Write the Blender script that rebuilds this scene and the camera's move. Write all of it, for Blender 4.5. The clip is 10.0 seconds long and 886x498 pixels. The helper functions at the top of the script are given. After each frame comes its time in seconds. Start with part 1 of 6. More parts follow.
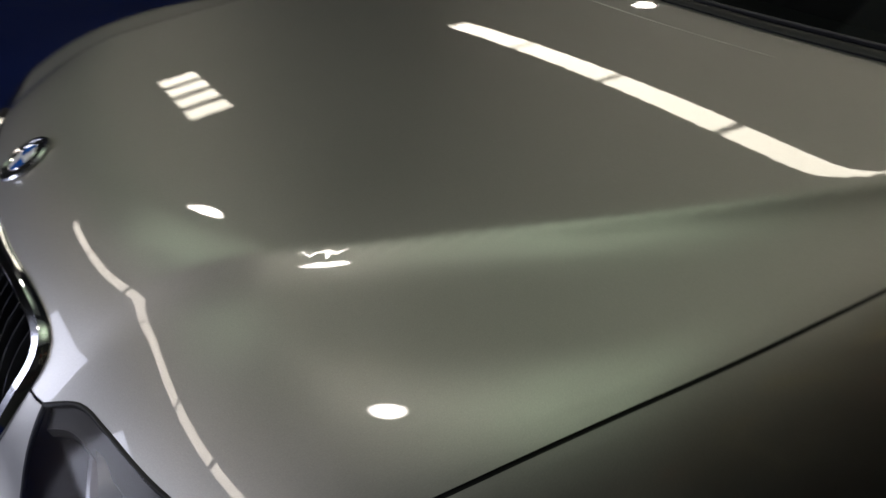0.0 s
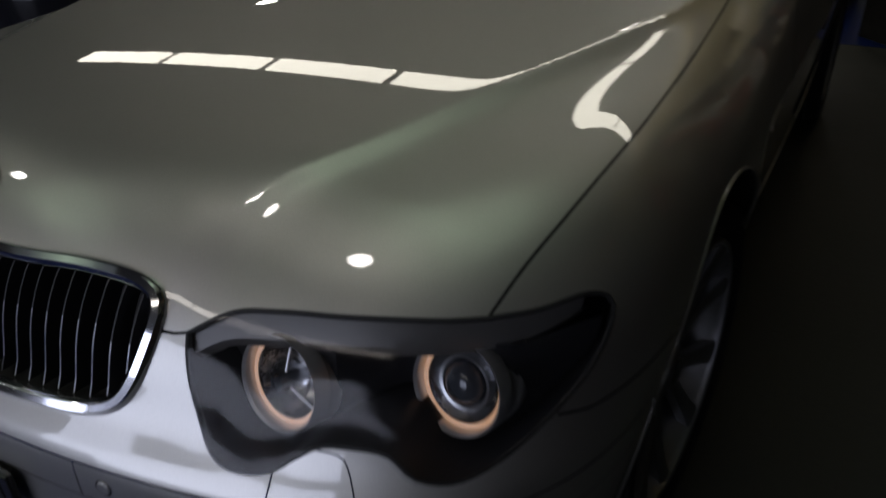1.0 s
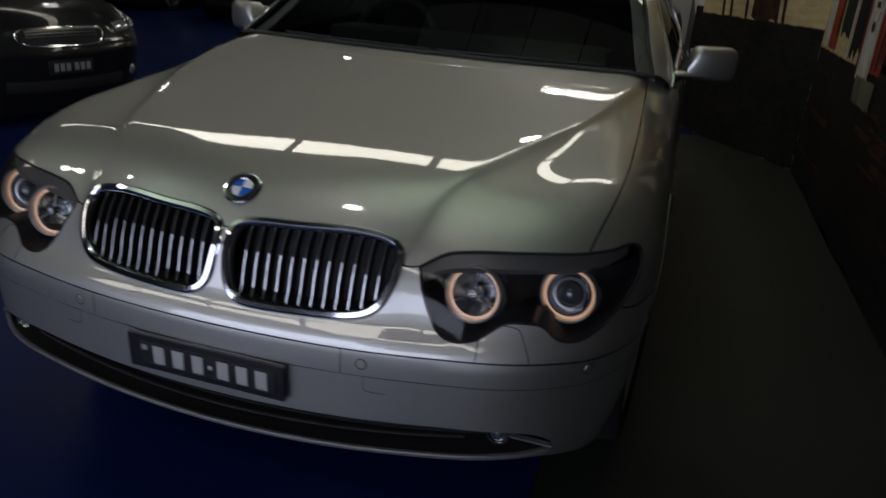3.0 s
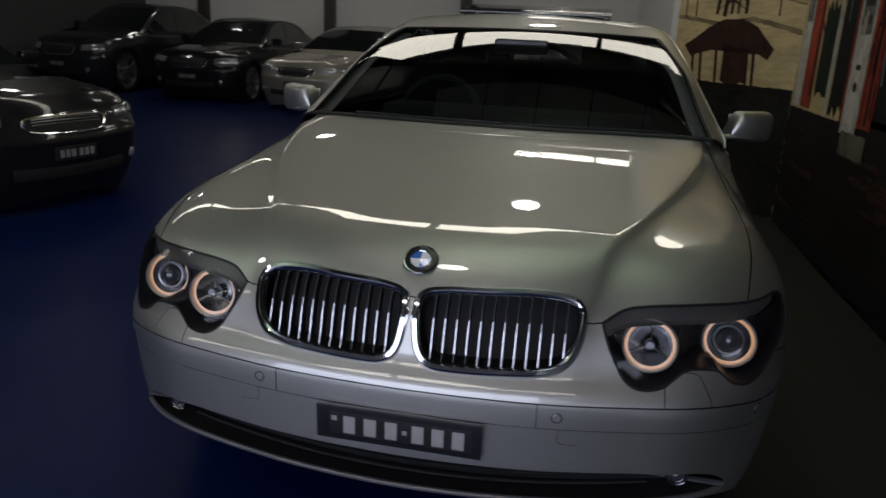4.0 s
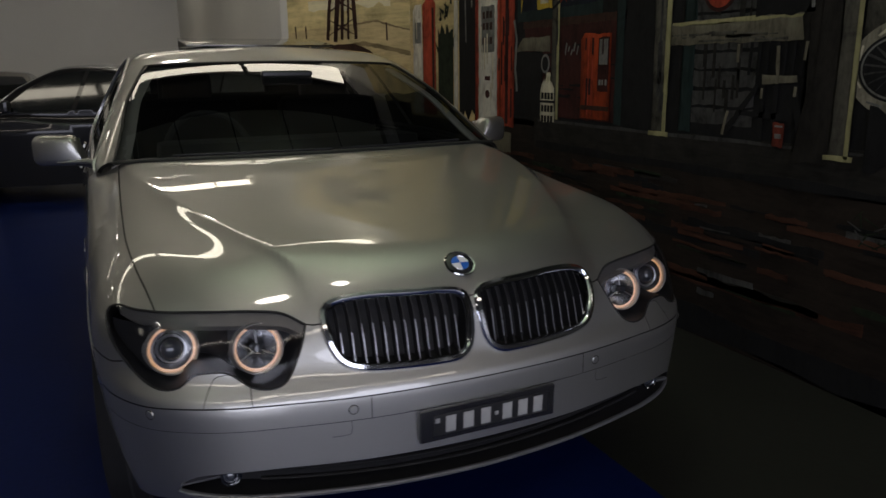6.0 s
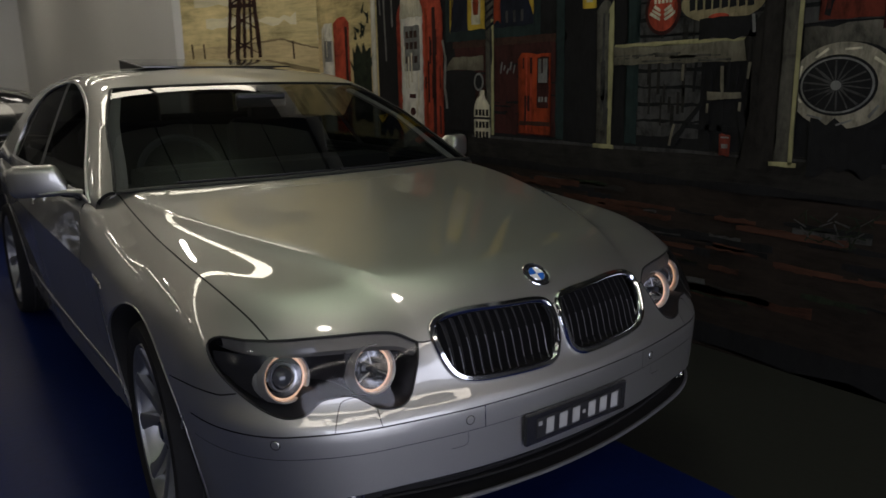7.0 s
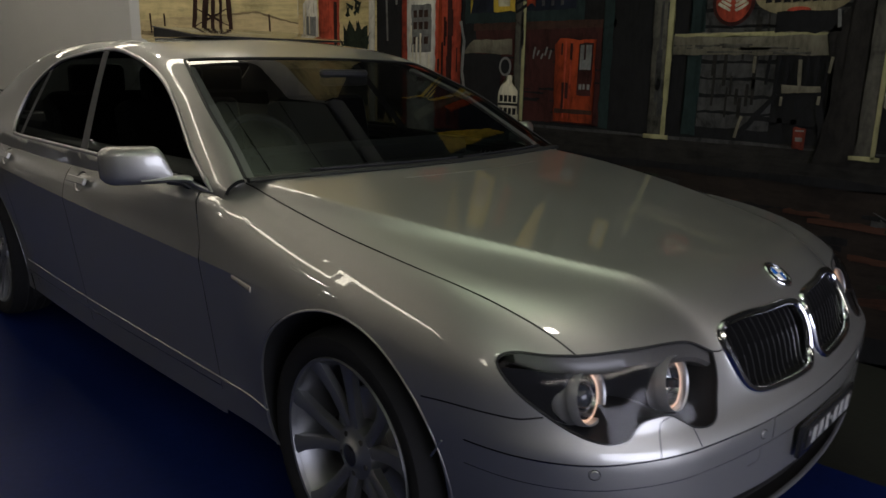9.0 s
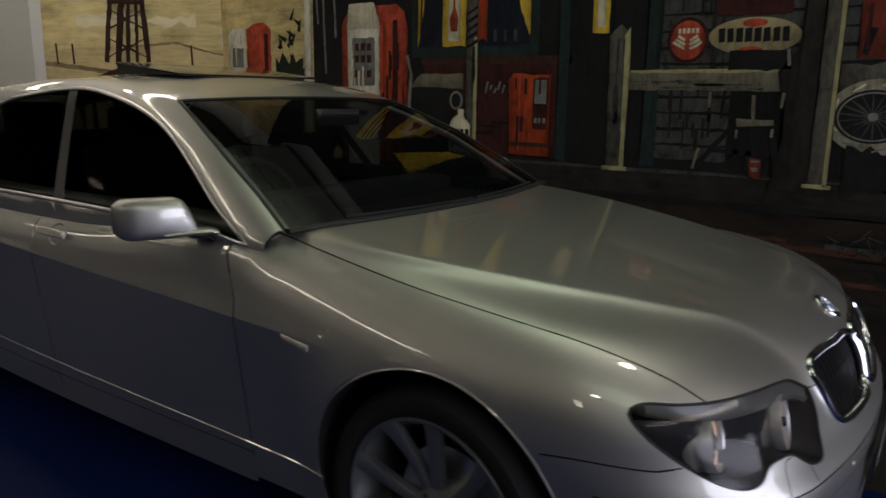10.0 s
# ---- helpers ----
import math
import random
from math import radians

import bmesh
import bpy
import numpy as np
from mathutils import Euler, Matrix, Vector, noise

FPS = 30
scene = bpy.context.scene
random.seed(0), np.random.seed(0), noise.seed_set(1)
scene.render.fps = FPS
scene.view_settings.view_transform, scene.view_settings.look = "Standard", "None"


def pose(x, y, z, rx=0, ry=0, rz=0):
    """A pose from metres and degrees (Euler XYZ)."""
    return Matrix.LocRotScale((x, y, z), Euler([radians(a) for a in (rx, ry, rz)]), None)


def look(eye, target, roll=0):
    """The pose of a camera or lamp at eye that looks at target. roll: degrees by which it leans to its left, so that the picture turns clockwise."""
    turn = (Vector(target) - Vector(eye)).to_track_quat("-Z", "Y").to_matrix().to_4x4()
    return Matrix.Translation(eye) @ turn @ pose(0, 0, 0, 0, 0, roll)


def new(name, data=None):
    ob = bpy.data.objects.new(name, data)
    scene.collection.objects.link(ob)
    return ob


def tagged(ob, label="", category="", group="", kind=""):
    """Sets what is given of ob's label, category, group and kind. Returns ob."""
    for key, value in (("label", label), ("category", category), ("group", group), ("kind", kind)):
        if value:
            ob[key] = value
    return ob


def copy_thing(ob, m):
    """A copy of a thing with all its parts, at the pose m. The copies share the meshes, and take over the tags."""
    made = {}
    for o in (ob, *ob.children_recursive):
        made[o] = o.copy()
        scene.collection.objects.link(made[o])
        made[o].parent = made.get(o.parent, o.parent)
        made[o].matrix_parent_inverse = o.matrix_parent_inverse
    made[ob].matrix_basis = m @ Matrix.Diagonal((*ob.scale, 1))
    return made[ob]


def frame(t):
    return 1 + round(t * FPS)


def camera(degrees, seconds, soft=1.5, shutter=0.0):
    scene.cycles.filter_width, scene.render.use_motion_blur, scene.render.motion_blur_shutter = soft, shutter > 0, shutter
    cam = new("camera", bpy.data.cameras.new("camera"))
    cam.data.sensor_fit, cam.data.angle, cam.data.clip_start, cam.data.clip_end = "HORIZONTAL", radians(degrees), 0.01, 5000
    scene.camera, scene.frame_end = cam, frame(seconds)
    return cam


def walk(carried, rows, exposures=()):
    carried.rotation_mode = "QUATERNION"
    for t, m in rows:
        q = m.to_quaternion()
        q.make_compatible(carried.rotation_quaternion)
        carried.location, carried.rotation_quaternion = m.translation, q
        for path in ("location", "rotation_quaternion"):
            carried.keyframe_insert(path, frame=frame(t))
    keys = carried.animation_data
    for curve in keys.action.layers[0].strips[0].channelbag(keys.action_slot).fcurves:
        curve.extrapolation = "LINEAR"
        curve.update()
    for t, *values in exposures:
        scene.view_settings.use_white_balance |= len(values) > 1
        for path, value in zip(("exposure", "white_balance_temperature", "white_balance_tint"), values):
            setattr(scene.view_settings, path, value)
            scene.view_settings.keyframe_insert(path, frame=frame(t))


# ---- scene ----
# seconds, eye, target, roll
PATH = [
    (0.0, (1.105, 0.170, 1.254), (0.366, 0.629, 0.761), 5.01),
    (0.3, (1.059, 0.048, 1.313), (0.438, 0.619, 0.776), 6.06),
    (0.5, (1.041, -0.044, 1.330), (0.448, 0.563, 0.803), 3.74),
    (0.8, (1.028, -0.235, 1.223), (0.537, 0.512, 0.774), 1.00),
    (1.0, (1.058, -0.347, 1.209), (0.613, 0.418, 0.743), -1.06),
    (1.5, (1.097, -0.572, 1.196), (0.764, 0.282, 0.798), 3.86),
    (2.0, (1.100, -0.750, 1.229), (0.755, 0.075, 0.780), 0.61),
    (2.5, (1.044, -0.962, 1.241), (0.697, -0.117, 0.836), 4.73),
    (3.0, (0.855, -1.200, 1.312), (0.599, -0.307, 0.945), 4.34),
    (3.2, (0.782, -1.272, 1.313), (0.509, -0.365, 0.991), 5.42),
    (4.3, (0.160, -1.497, 1.329), (0.056, -0.540, 1.053), 1.05),
    (4.5, (0.008, -1.530, 1.343), (-0.017, -0.584, 1.019), 0.83),
    (5.0, (-0.267, -1.567, 1.344), (-0.118, -0.611, 1.091), 3.63),
    (5.5, (-0.570, -1.519, 1.337), (-0.251, -0.611, 1.065), 1.26),
    (5.7, (-0.660, -1.539, 1.303), (-0.300, -0.641, 1.052), -0.08),
    (6.8, (-1.319, -1.386, 1.345), (-0.786, -0.571, 1.122), -0.55),
    (7.0, (-1.400, -1.299, 1.345), (-0.821, -0.515, 1.123), -1.15),
    (7.5, (-1.614, -1.146, 1.329), (-0.984, -0.399, 1.113), 0.65),
    (8.0, (-1.827, -0.993, 1.354), (-1.115, -0.331, 1.119), -1.21),
    (8.5, (-1.922, -0.777, 1.342), (-1.227, -0.097, 1.112), -0.63),
    (9.0, (-1.974, -0.514, 1.332), (-1.276, 0.160, 1.091), 0.98),
    (9.5, (-2.085, -0.295, 1.335), (-1.288, 0.274, 1.136), 3.31),
    (10.0, (-2.246, -0.079, 1.375), (-1.439, 0.474, 1.169), 0.80),
]
cam = camera(61.78, 10.0, 1.5, 0.4)
from mathutils.geometry import delaunay_2d_cdt

LIGHTNESS = [(0.0, .05, 6850, 12), (.5, -.05, 6800, 12), (1.0, -.32, 6550, 12), (1.5, -.28, 6500, 12), (2.5, -.22, 6400, 11), (3.2, -.18, 6450, 11), (4.3, -.02, 6600, 11), (5.0, -.1, 6950, 11), (5.6, -.06, 7000, 12), (7.0, .22, 6900, 12), (8.5, .4, 6900, 12), (10.0, .48, 7050, 13)]
walk(cam, [(t, look(e, g, r)) for t, e, g, r in PATH], LIGHTNESS)

# ---- light of the hall ----
CEIL = 4.05
WALL_X = 1.83
BACK_Y = 15.3
FRONT_Y = -7.0
FLOOR_Z = -.024
LEFT_X = -10.5
world = bpy.data.worlds.new("hall_world")
world.use_nodes = True
world.node_tree.nodes["Background"].inputs[0].default_value = (0.02, 0.022, 0.025, 1)
world.node_tree.nodes["Background"].inputs[1].default_value = 0.15
scene.world = world
scene.view_settings.exposure = 0.0
STRIP_POWER = 5.0
LAMP_POWER = 25.0


# ---- materials ----
def nodes_of(name):
    m = bpy.data.materials.new(name)
    m.use_nodes = True
    nt = m.node_tree
    return m, nt, nt.nodes["Principled BSDF"]


def add(nt, kind, **values):
    n = nt.nodes.new(kind)
    for k, v in values.items():
        if k in n.inputs:
            n.inputs[k].default_value = v
    return n


def plain(name, color, rough=0.5, metal=0.0, vary=0.12, scale=6.0, bump=0.0, fine=60.0, coat=0.0, spec=0.5):
    """A surface with stains at one scale and grain at another."""
    m, nt, b = nodes_of(name)
    co = nt.nodes.new("ShaderNodeTexCoord")
    big = add(nt, "ShaderNodeTexNoise", Scale=scale, Detail=5.0, Roughness=0.6)
    small = add(nt, "ShaderNodeTexNoise", Scale=fine, Detail=3.0)
    nt.links.new(co.outputs["Object"], big.inputs["Vector"])
    nt.links.new(co.outputs["Object"], small.inputs["Vector"])
    mix = nt.nodes.new("ShaderNodeMix")
    mix.data_type = "RGBA"
    lo, hi = [max(c * (1 - vary), 0) for c in color], [min(c * (1 + vary), 1) for c in color]
    mix.inputs[6].default_value, mix.inputs[7].default_value = (*lo, 1), (*hi, 1)
    both = add(nt, "ShaderNodeMath")
    both.operation = "MULTIPLY_ADD"
    both.inputs[1].default_value = 0.35
    nt.links.new(small.outputs["Fac"], both.inputs[0])
    scaled = nt.nodes.new("ShaderNodeMath")
    scaled.operation = "MULTIPLY"
    scaled.inputs[1].default_value = 0.65
    nt.links.new(big.outputs["Fac"], scaled.inputs[0])
    nt.links.new(scaled.outputs[0], both.inputs[2])
    nt.links.new(both.outputs[0], mix.inputs[0])
    nt.links.new(mix.outputs[2], b.inputs["Base Color"])
    r = nt.nodes.new("ShaderNodeMapRange")
    r.inputs[3].default_value, r.inputs[4].default_value = max(rough - 0.08, 0.02), min(rough + 0.08, 1)
    nt.links.new(big.outputs["Fac"], r.inputs[0])
    nt.links.new(r.outputs[0], b.inputs["Roughness"])
    b.inputs["Metallic"].default_value = metal
    b.inputs["Coat Weight"].default_value = coat
    b.inputs["Specular IOR Level"].default_value = spec
    if bump:
        bp = add(nt, "ShaderNodeBump", Strength=0.5, Distance=bump)
        nt.links.new(small.outputs["Fac"], bp.inputs["Height"])
        nt.links.new(bp.outputs[0], b.inputs["Normal"])
    return m


def car_paint(name, color, metal=1.0, rough=0.44, coat_ior=1.45, spec=0.5):
    """Metallic base coat under a clear coat, with fine flakes and faint orange peel."""
    m, nt, b = nodes_of(name)
    co = nt.nodes.new("ShaderNodeTexCoord")
    fl = add(nt, "ShaderNodeTexNoise", Scale=900.0, Detail=1.0)
    peel = add(nt, "ShaderNodeTexNoise", Scale=55.0, Detail=2.0)
    dust = add(nt, "ShaderNodeTexNoise", Scale=3.0, Detail=6.0, Roughness=0.7)
    for n in (fl, peel, dust):
        nt.links.new(co.outputs["Object"], n.inputs["Vector"])
    mix = nt.nodes.new("ShaderNodeMix")
    mix.data_type = "RGBA"
    mix.inputs[6].default_value = (*[c * 0.86 for c in color], 1)
    mix.inputs[7].default_value = (*[min(c * 1.12, 1) for c in color], 1)
    nt.links.new(fl.outputs["Fac"], mix.inputs[0])
    nt.links.new(mix.outputs[2], b.inputs["Base Color"])
    b.inputs["Metallic"].default_value = metal
    r = nt.nodes.new("ShaderNodeMapRange")
    r.inputs[3].default_value, r.inputs[4].default_value = rough - 0.05, rough + 0.07
    nt.links.new(dust.outputs["Fac"], r.inputs[0])
    nt.links.new(r.outputs[0], b.inputs["Roughness"])
    b.inputs["Coat Weight"].default_value = 1.0
    b.inputs["Specular IOR Level"].default_value = spec
    b.inputs["Coat IOR"].default_value = coat_ior
    cr = nt.nodes.new("ShaderNodeMapRange")
    cr.inputs[3].default_value, cr.inputs[4].default_value = 0.004, 0.022
    nt.links.new(dust.outputs["Fac"], cr.inputs[0])
    nt.links.new(cr.outputs[0], b.inputs["Coat Roughness"])
    bp = add(nt, "ShaderNodeBump", Strength=0.03, Distance=0.0005)
    nt.links.new(peel.outputs["Fac"], bp.inputs["Height"])
    nt.links.new(bp.outputs[0], b.inputs["Coat Normal"])
    return m


def glowing(name, color, power):
    m, nt, b = nodes_of(name)
    b.inputs["Base Color"].default_value = (0.8, 0.8, 0.8, 1)
    b.inputs["Emission Color"].default_value = (*color, 1)
    b.inputs["Emission Strength"].default_value = power
    return m


def clear_glass(name, tint, ior=1.5, rough=0.0):
    """A thin pane: tinted see-through with a Fresnel gloss."""
    m, nt, b = nodes_of(name)
    nt.nodes.remove(b)
    out = nt.nodes["Material Output"]
    tr = nt.nodes.new("ShaderNodeBsdfTransparent")
    tr.inputs[0].default_value = (*tint, 1)
    gl = nt.nodes.new("ShaderNodeBsdfGlossy")
    gl.inputs["Roughness"].default_value = rough
    fr = nt.nodes.new("ShaderNodeFresnel")
    fr.inputs[0].default_value = ior
    mx = nt.nodes.new("ShaderNodeMixShader")
    nt.links.new(fr.outputs[0], mx.inputs[0])
    nt.links.new(tr.outputs[0], mx.inputs[1])
    nt.links.new(gl.outputs[0], mx.inputs[2])
    nt.links.new(mx.outputs[0], out.inputs[0])
    return m


PAINT = car_paint("silver_paint", (0.50, 0.495, 0.465), rough=0.49, coat_ior=1.75)
CHROME = plain("chrome", (0.82, 0.83, 0.85), 0.1, 1.0, 0.04)
SATIN = plain("satin_metal", (0.62, 0.62, 0.63), 0.3, 1.0, 0.08)
ALLOY = plain("wheel_alloy", (0.28, 0.285, 0.295), 0.4, 0.85, 0.12, 12)
RUBBER = plain("tyre_rubber", (0.01, 0.01, 0.011), 0.85, 0, 0.25, 20, 0.0008, spec=0.2)
SEAL = plain("black_seal", (0.012, 0.012, 0.012), 0.6, 0, 0.1)
PLASTIC = plain("black_plastic", (0.018, 0.018, 0.02), 0.42, 0, 0.2, 20, 0.0003)
GLOSSY_BLACK = plain("gloss_black", (0.02, 0.02, 0.022), 0.16, 0, 0.15, 10, coat=0.6)
LAMP_SHELL = plain("lamp_shell", (0.016, 0.016, 0.018), 0.35, 0.0, 0.15, 15)
LENS = clear_glass("lamp_lens", (0.84, 0.85, 0.86), 1.4, 0.1)
SCREEN = clear_glass("window_glass", (0.46, 0.51, 0.52), 1.54)
TINTED = clear_glass("side_glass", (0.17, 0.185, 0.185), 1.03)
EYELID = plain("lamp_eyelid_grey", (0.16, 0.155, 0.15), 0.32, 0.5, 0.12, 15)
HALO = glowing("halo_ring", (1.0, 0.5, 0.2), 0.46)
WHITE = plain("white_enamel", (0.78, 0.78, 0.77), 0.35, 0, 0.04)
BLUE_ENAMEL = plain("blue_enamel", (0.02, 0.13, 0.5), 0.25, 0, 0.06, coat=0.5)
TRIM = plain("interior_trim", (0.011, 0.011, 0.0105), 0.75, 0, 0.2, 30, 0.0004)
LEATHER = plain("seat_leather", (0.006, 0.0058, 0.0056), 0.6, 0, 0.2, 18, 0.0006, spec=0.2)
AMBER = plain("clear_indicator_lens", (0.4, 0.36, 0.3), 0.15, 0, 0.1, coat=0.8)
RED_LENS = plain("red_lens", (0.55, 0.02, 0.015), 0.18, 0, 0.1, coat=0.8)


# ---- building helpers ----
def mesh_of(name, verts, faces, material, normals=None, smooth=True):
    me = bpy.data.meshes.new(name)
    me.from_pydata([tuple(map(float, v)) for v in verts], [], [tuple(map(int, f)) for f in faces])
    me.materials.append(material)
    me.polygons.foreach_set("use_smooth", [smooth] * len(me.polygons))
    me.update()
    if normals is not None:
        me.normals_split_custom_set_from_vertices([tuple(map(float, n)) for n in normals])
    return me


def link(name, me, parent=None, label="", m=None):
    ob = new(name, me)
    if m is not None:
        ob.matrix_basis = m
    if parent is not None:
        ob.parent = parent
    if label:
        ob["label"] = label
    return ob


def part(name, bm, material, parent, label="", smooth=True):
    me = bpy.data.meshes.new(name)
    bm.to_mesh(me)
    bm.free()
    me.materials.append(material)
    me.polygons.foreach_set("use_smooth", [smooth] * len(me.polygons))
    if smooth:
        me.set_sharp_from_angle(angle=radians(38))
    return link(name, me, parent, label)


def thing(name, label, category, group="", m=None, kind=""):
    ob = new(name)
    if m is not None:
        ob.matrix_basis = m
    return tagged(ob, label, category, group, kind)


def box(size, at=(0, 0, 0), bevel=0.0, bm=None, turn=None, seg=2):
    """A box of that size with its middle at a place, edges rounded."""
    bm = bm or bmesh.new()
    m = Matrix.Translation(at) @ (turn or Matrix()) @ Matrix.Diagonal((*size, 1))
    r = bmesh.ops.create_cube(bm, size=1, matrix=m)
    if bevel:
        edges = {e for v in r["verts"] for e in v.link_edges}
        bmesh.ops.bevel(bm, geom=list(edges), offset=bevel, segments=seg, profile=0.7, affect="EDGES")
    return bm


def rod(r, a, b, bm=None, n=16, r2=None):
    bm = bm or bmesh.new()
    a, b = Vector(a), Vector(b)
    m = Matrix.Translation((a + b) / 2) @ (b - a).to_track_quat("Z", "Y").to_matrix().to_4x4()
    bmesh.ops.create_cone(bm, cap_ends=True, segments=n, radius1=r, radius2=r if r2 is None else r2, depth=(b - a).length, matrix=m)
    return bm


def lathe(profile, n=48, axis="x", bm=None):
    """Turns (radius, along) pairs round an axis."""
    bm = bm or bmesh.new()
    rings = []
    for i in range(n):
        a = 2 * math.pi * i / n
        row = []
        for r, l in profile:
            c, s = r * math.cos(a), r * math.sin(a)
            row.append(bm.verts.new({"x": (l, c, s), "y": (c, l, s), "z": (c, s, l)}[axis]))
        rings.append(row)
    for i in range(n):
        p, q = rings[i], rings[(i + 1) % n]
        for j in range(len(profile) - 1):
            vs = [p[j], q[j], q[j + 1], p[j + 1]]
            if profile[j][0] < 1e-6:
                vs = [p[j], q[j + 1], p[j + 1]]
            elif profile[j + 1][0] < 1e-6:
                vs = [p[j], q[j], p[j + 1]]
            bm.faces.new(vs)
    bmesh.ops.remove_doubles(bm, verts=bm.verts, dist=1e-6)
    bmesh.ops.recalc_face_normals(bm, faces=bm.faces)
    return bm


def sweep(points, section, closed=True, up=None, bm=None):
    """Sweeps a closed section of (side, out) pairs along points; up gives the out direction at each point."""
    bm = bm or bmesh.new()
    pts = [Vector(p) for p in points]
    n = len(pts)
    rings = []
    for i in range(n):
        a = pts[i - 1] if (closed or i > 0) else pts[i]
        b = pts[(i + 1) % n] if (closed or i < n - 1) else pts[i]
        t = (b - a).normalized()
        o = Vector(up[i]) if up is not None else Vector((0, 0, 1))
        o = (o - t * o.dot(t)).normalized()
        s = t.cross(o)
        rings.append([bm.verts.new(pts[i] + s * u + o * v) for u, v in section])
    k = len(section)
    for i in range(n if closed else n - 1):
        p, q = rings[i], rings[(i + 1) % n]
        for j in range(k):
            bm.faces.new((p[j], p[(j + 1) % k], q[(j + 1) % k], q[j]))
    if not closed:
        bm.faces.new(rings[0][::-1])
        bm.faces.new(rings[-1])
    bmesh.ops.recalc_face_normals(bm, faces=bm.faces)
    return bm


def oval(w, h, n=10):
    return [(w * math.cos(2 * math.pi * i / n), h * math.sin(2 * math.pi * i / n)) for i in range(n)]


def curve_points(ctrl, n, closed=False):
    """A smooth curve through the control points (Catmull-Rom), evenly spaced."""
    c = np.array(ctrl, float)
    k = len(c)
    out = []
    for i in range(k if closed else k - 1):
        p0 = c[(i - 1) % k] if closed or i > 0 else 2 * c[0] - c[1]
        p1, p2 = c[i], c[(i + 1) % k]
        p3 = c[(i + 2) % k] if closed or i + 2 < k else 2 * c[-1] - c[-2]
        for t in np.linspace(0, 1, 12, endpoint=False):
            out.append(.5 * (2 * p1 + (p2 - p0) * t + (2 * p0 - 5 * p1 + 4 * p2 - p3) * t * t + (3 * p1 - p0 - 3 * p2 + p3) * t ** 3))
    out.append(c[0] if closed else c[-1])
    out = np.array(out)
    l = np.r_[0, np.cumsum(np.linalg.norm(np.diff(out, axis=0), axis=1))]
    q = np.linspace(0, l[-1], n + 1 if closed else n)
    res = np.stack([np.interp(q, l, out[:, j]) for j in range(c.shape[1])], 1)
    return res[:-1] if closed else res


# ---- the silver saloon's form: front bumper at y 0, tail at y 5 ----
def spline(ks, vs):
    ks = np.array(ks, float); vs = np.array(vs, float); n = len(ks); h = np.diff(ks)
    A = np.eye(n); b = np.zeros(n)
    for i in range(1, n - 1):
        A[i, i - 1:i + 2] = h[i - 1], 2 * (h[i - 1] + h[i]), h[i]
        b[i] = 6 * ((vs[i + 1] - vs[i]) / h[i] - (vs[i] - vs[i - 1]) / h[i - 1])
    m = np.linalg.solve(A, b)
    def f(q):
        q = np.asarray(q, float); i = np.clip(np.searchsorted(ks, q) - 1, 0, n - 2)
        c = np.clip(q, ks[0], ks[-1]); a = (ks[i + 1] - c) / h[i]; d = 1 - a
        s = a * vs[i] + d * vs[i + 1] + ((a ** 3 - a) * m[i] + (d ** 3 - d) * m[i + 1]) * h[i] ** 2 / 6
        g0 = (vs[1] - vs[0]) / h[0] - h[0] / 6 * m[1]; g1 = (vs[-1] - vs[-2]) / h[-1] + h[-1] / 6 * m[-2]
        return s + np.minimum(q - ks[0], 0) * g0 + np.maximum(q - ks[-1], 0) * g1
    return f
def ease(q, a, b):
    q = np.clip((q - a) / (b - a), 0, 1)
    return q * q * (3 - 2 * q)
def smax(a, b, k):
    return np.maximum(a, b) + np.maximum(k - np.abs(a - b), 0) ** 2 / (4 * k)
CROWN = .03
hood_mid = spline([.0, .04, .08, .12, .16, .20, .26, .34, .42, .50, .80, 1.2, 1.6], [.757, .782, .804, .8205, .8325, .8415, .8525, .8652, .8773, .889, .930, .9755, 1.017])
crease_x = spline([.15, .19, .28, .37, .46, .56, .65, .8, 1.0, 1.2, 1.5], [.402, .405, .424, .46, .50, .537, .573, .626, .684, .728, .766])
edge_x = spline([.20, .274, .445, .67, 1.0, 1.5], [.74, .752, .776, .79, .788, .776])
edge_z = spline([.20, .274, .445, .67, 1.0, 1.5], [.79, .806, .838, .864, .897, .98])
nose_y = spline([.18, .30, .45, .54, .562, .585, .61, .635, .665, .72, .82, .95], [.07, .02, .004, .001, .0045, .020, .039, .050, .057, .071, .116, .19])
half_w = spline([0, .4, .85, 1.5, 2.4, 3.6, 4.4, 5.0], [.865, .895, .915, .925, .94, .935, .89, .80])
side_in = spline([.15, .30, .50, .65, .80, .92, 1.02], [.08, .040, .008, .001, .026, .059, .12])
deck_z = spline([1.4, 1.8, 2.6, 3.6, 4.3, 5.0], [1.0, 1.01, 1.0, 1.01, 1.03, .99])
def crease_z(y):
    return .732 + .041 * (np.clip(y, 1.0, 4.2) - 1.36)
def top(x, y):
    x = np.abs(x); v = np.clip(y, -.3, 1.5); xc, xs, zs = crease_x(v), edge_x(v), edge_z(v); zm = hood_mid(v)
    d = x - xc
    u = (d + np.sqrt(d * d + 4e-5)) / 2
    t = np.clip(u / (xs - xc), 0, 1.6)
    drop = np.maximum(.36 - v, 0); drop = .26 * drop * drop / (drop + .05)
    inner = zm - CROWN * (x - u) ** 2 - drop * np.maximum((x - u) / xc, 0) ** 4
    zc = zm - CROWN * xc ** 2 - drop
    bend = inner - (zc - zs) * t - .016 * (1 - np.exp(-u / .03)) * np.maximum(1 - t, 0)
    return bend + np.where(y > 1.5, deck_z(np.maximum(y, 1.5)) - deck_z(1.5), 0)
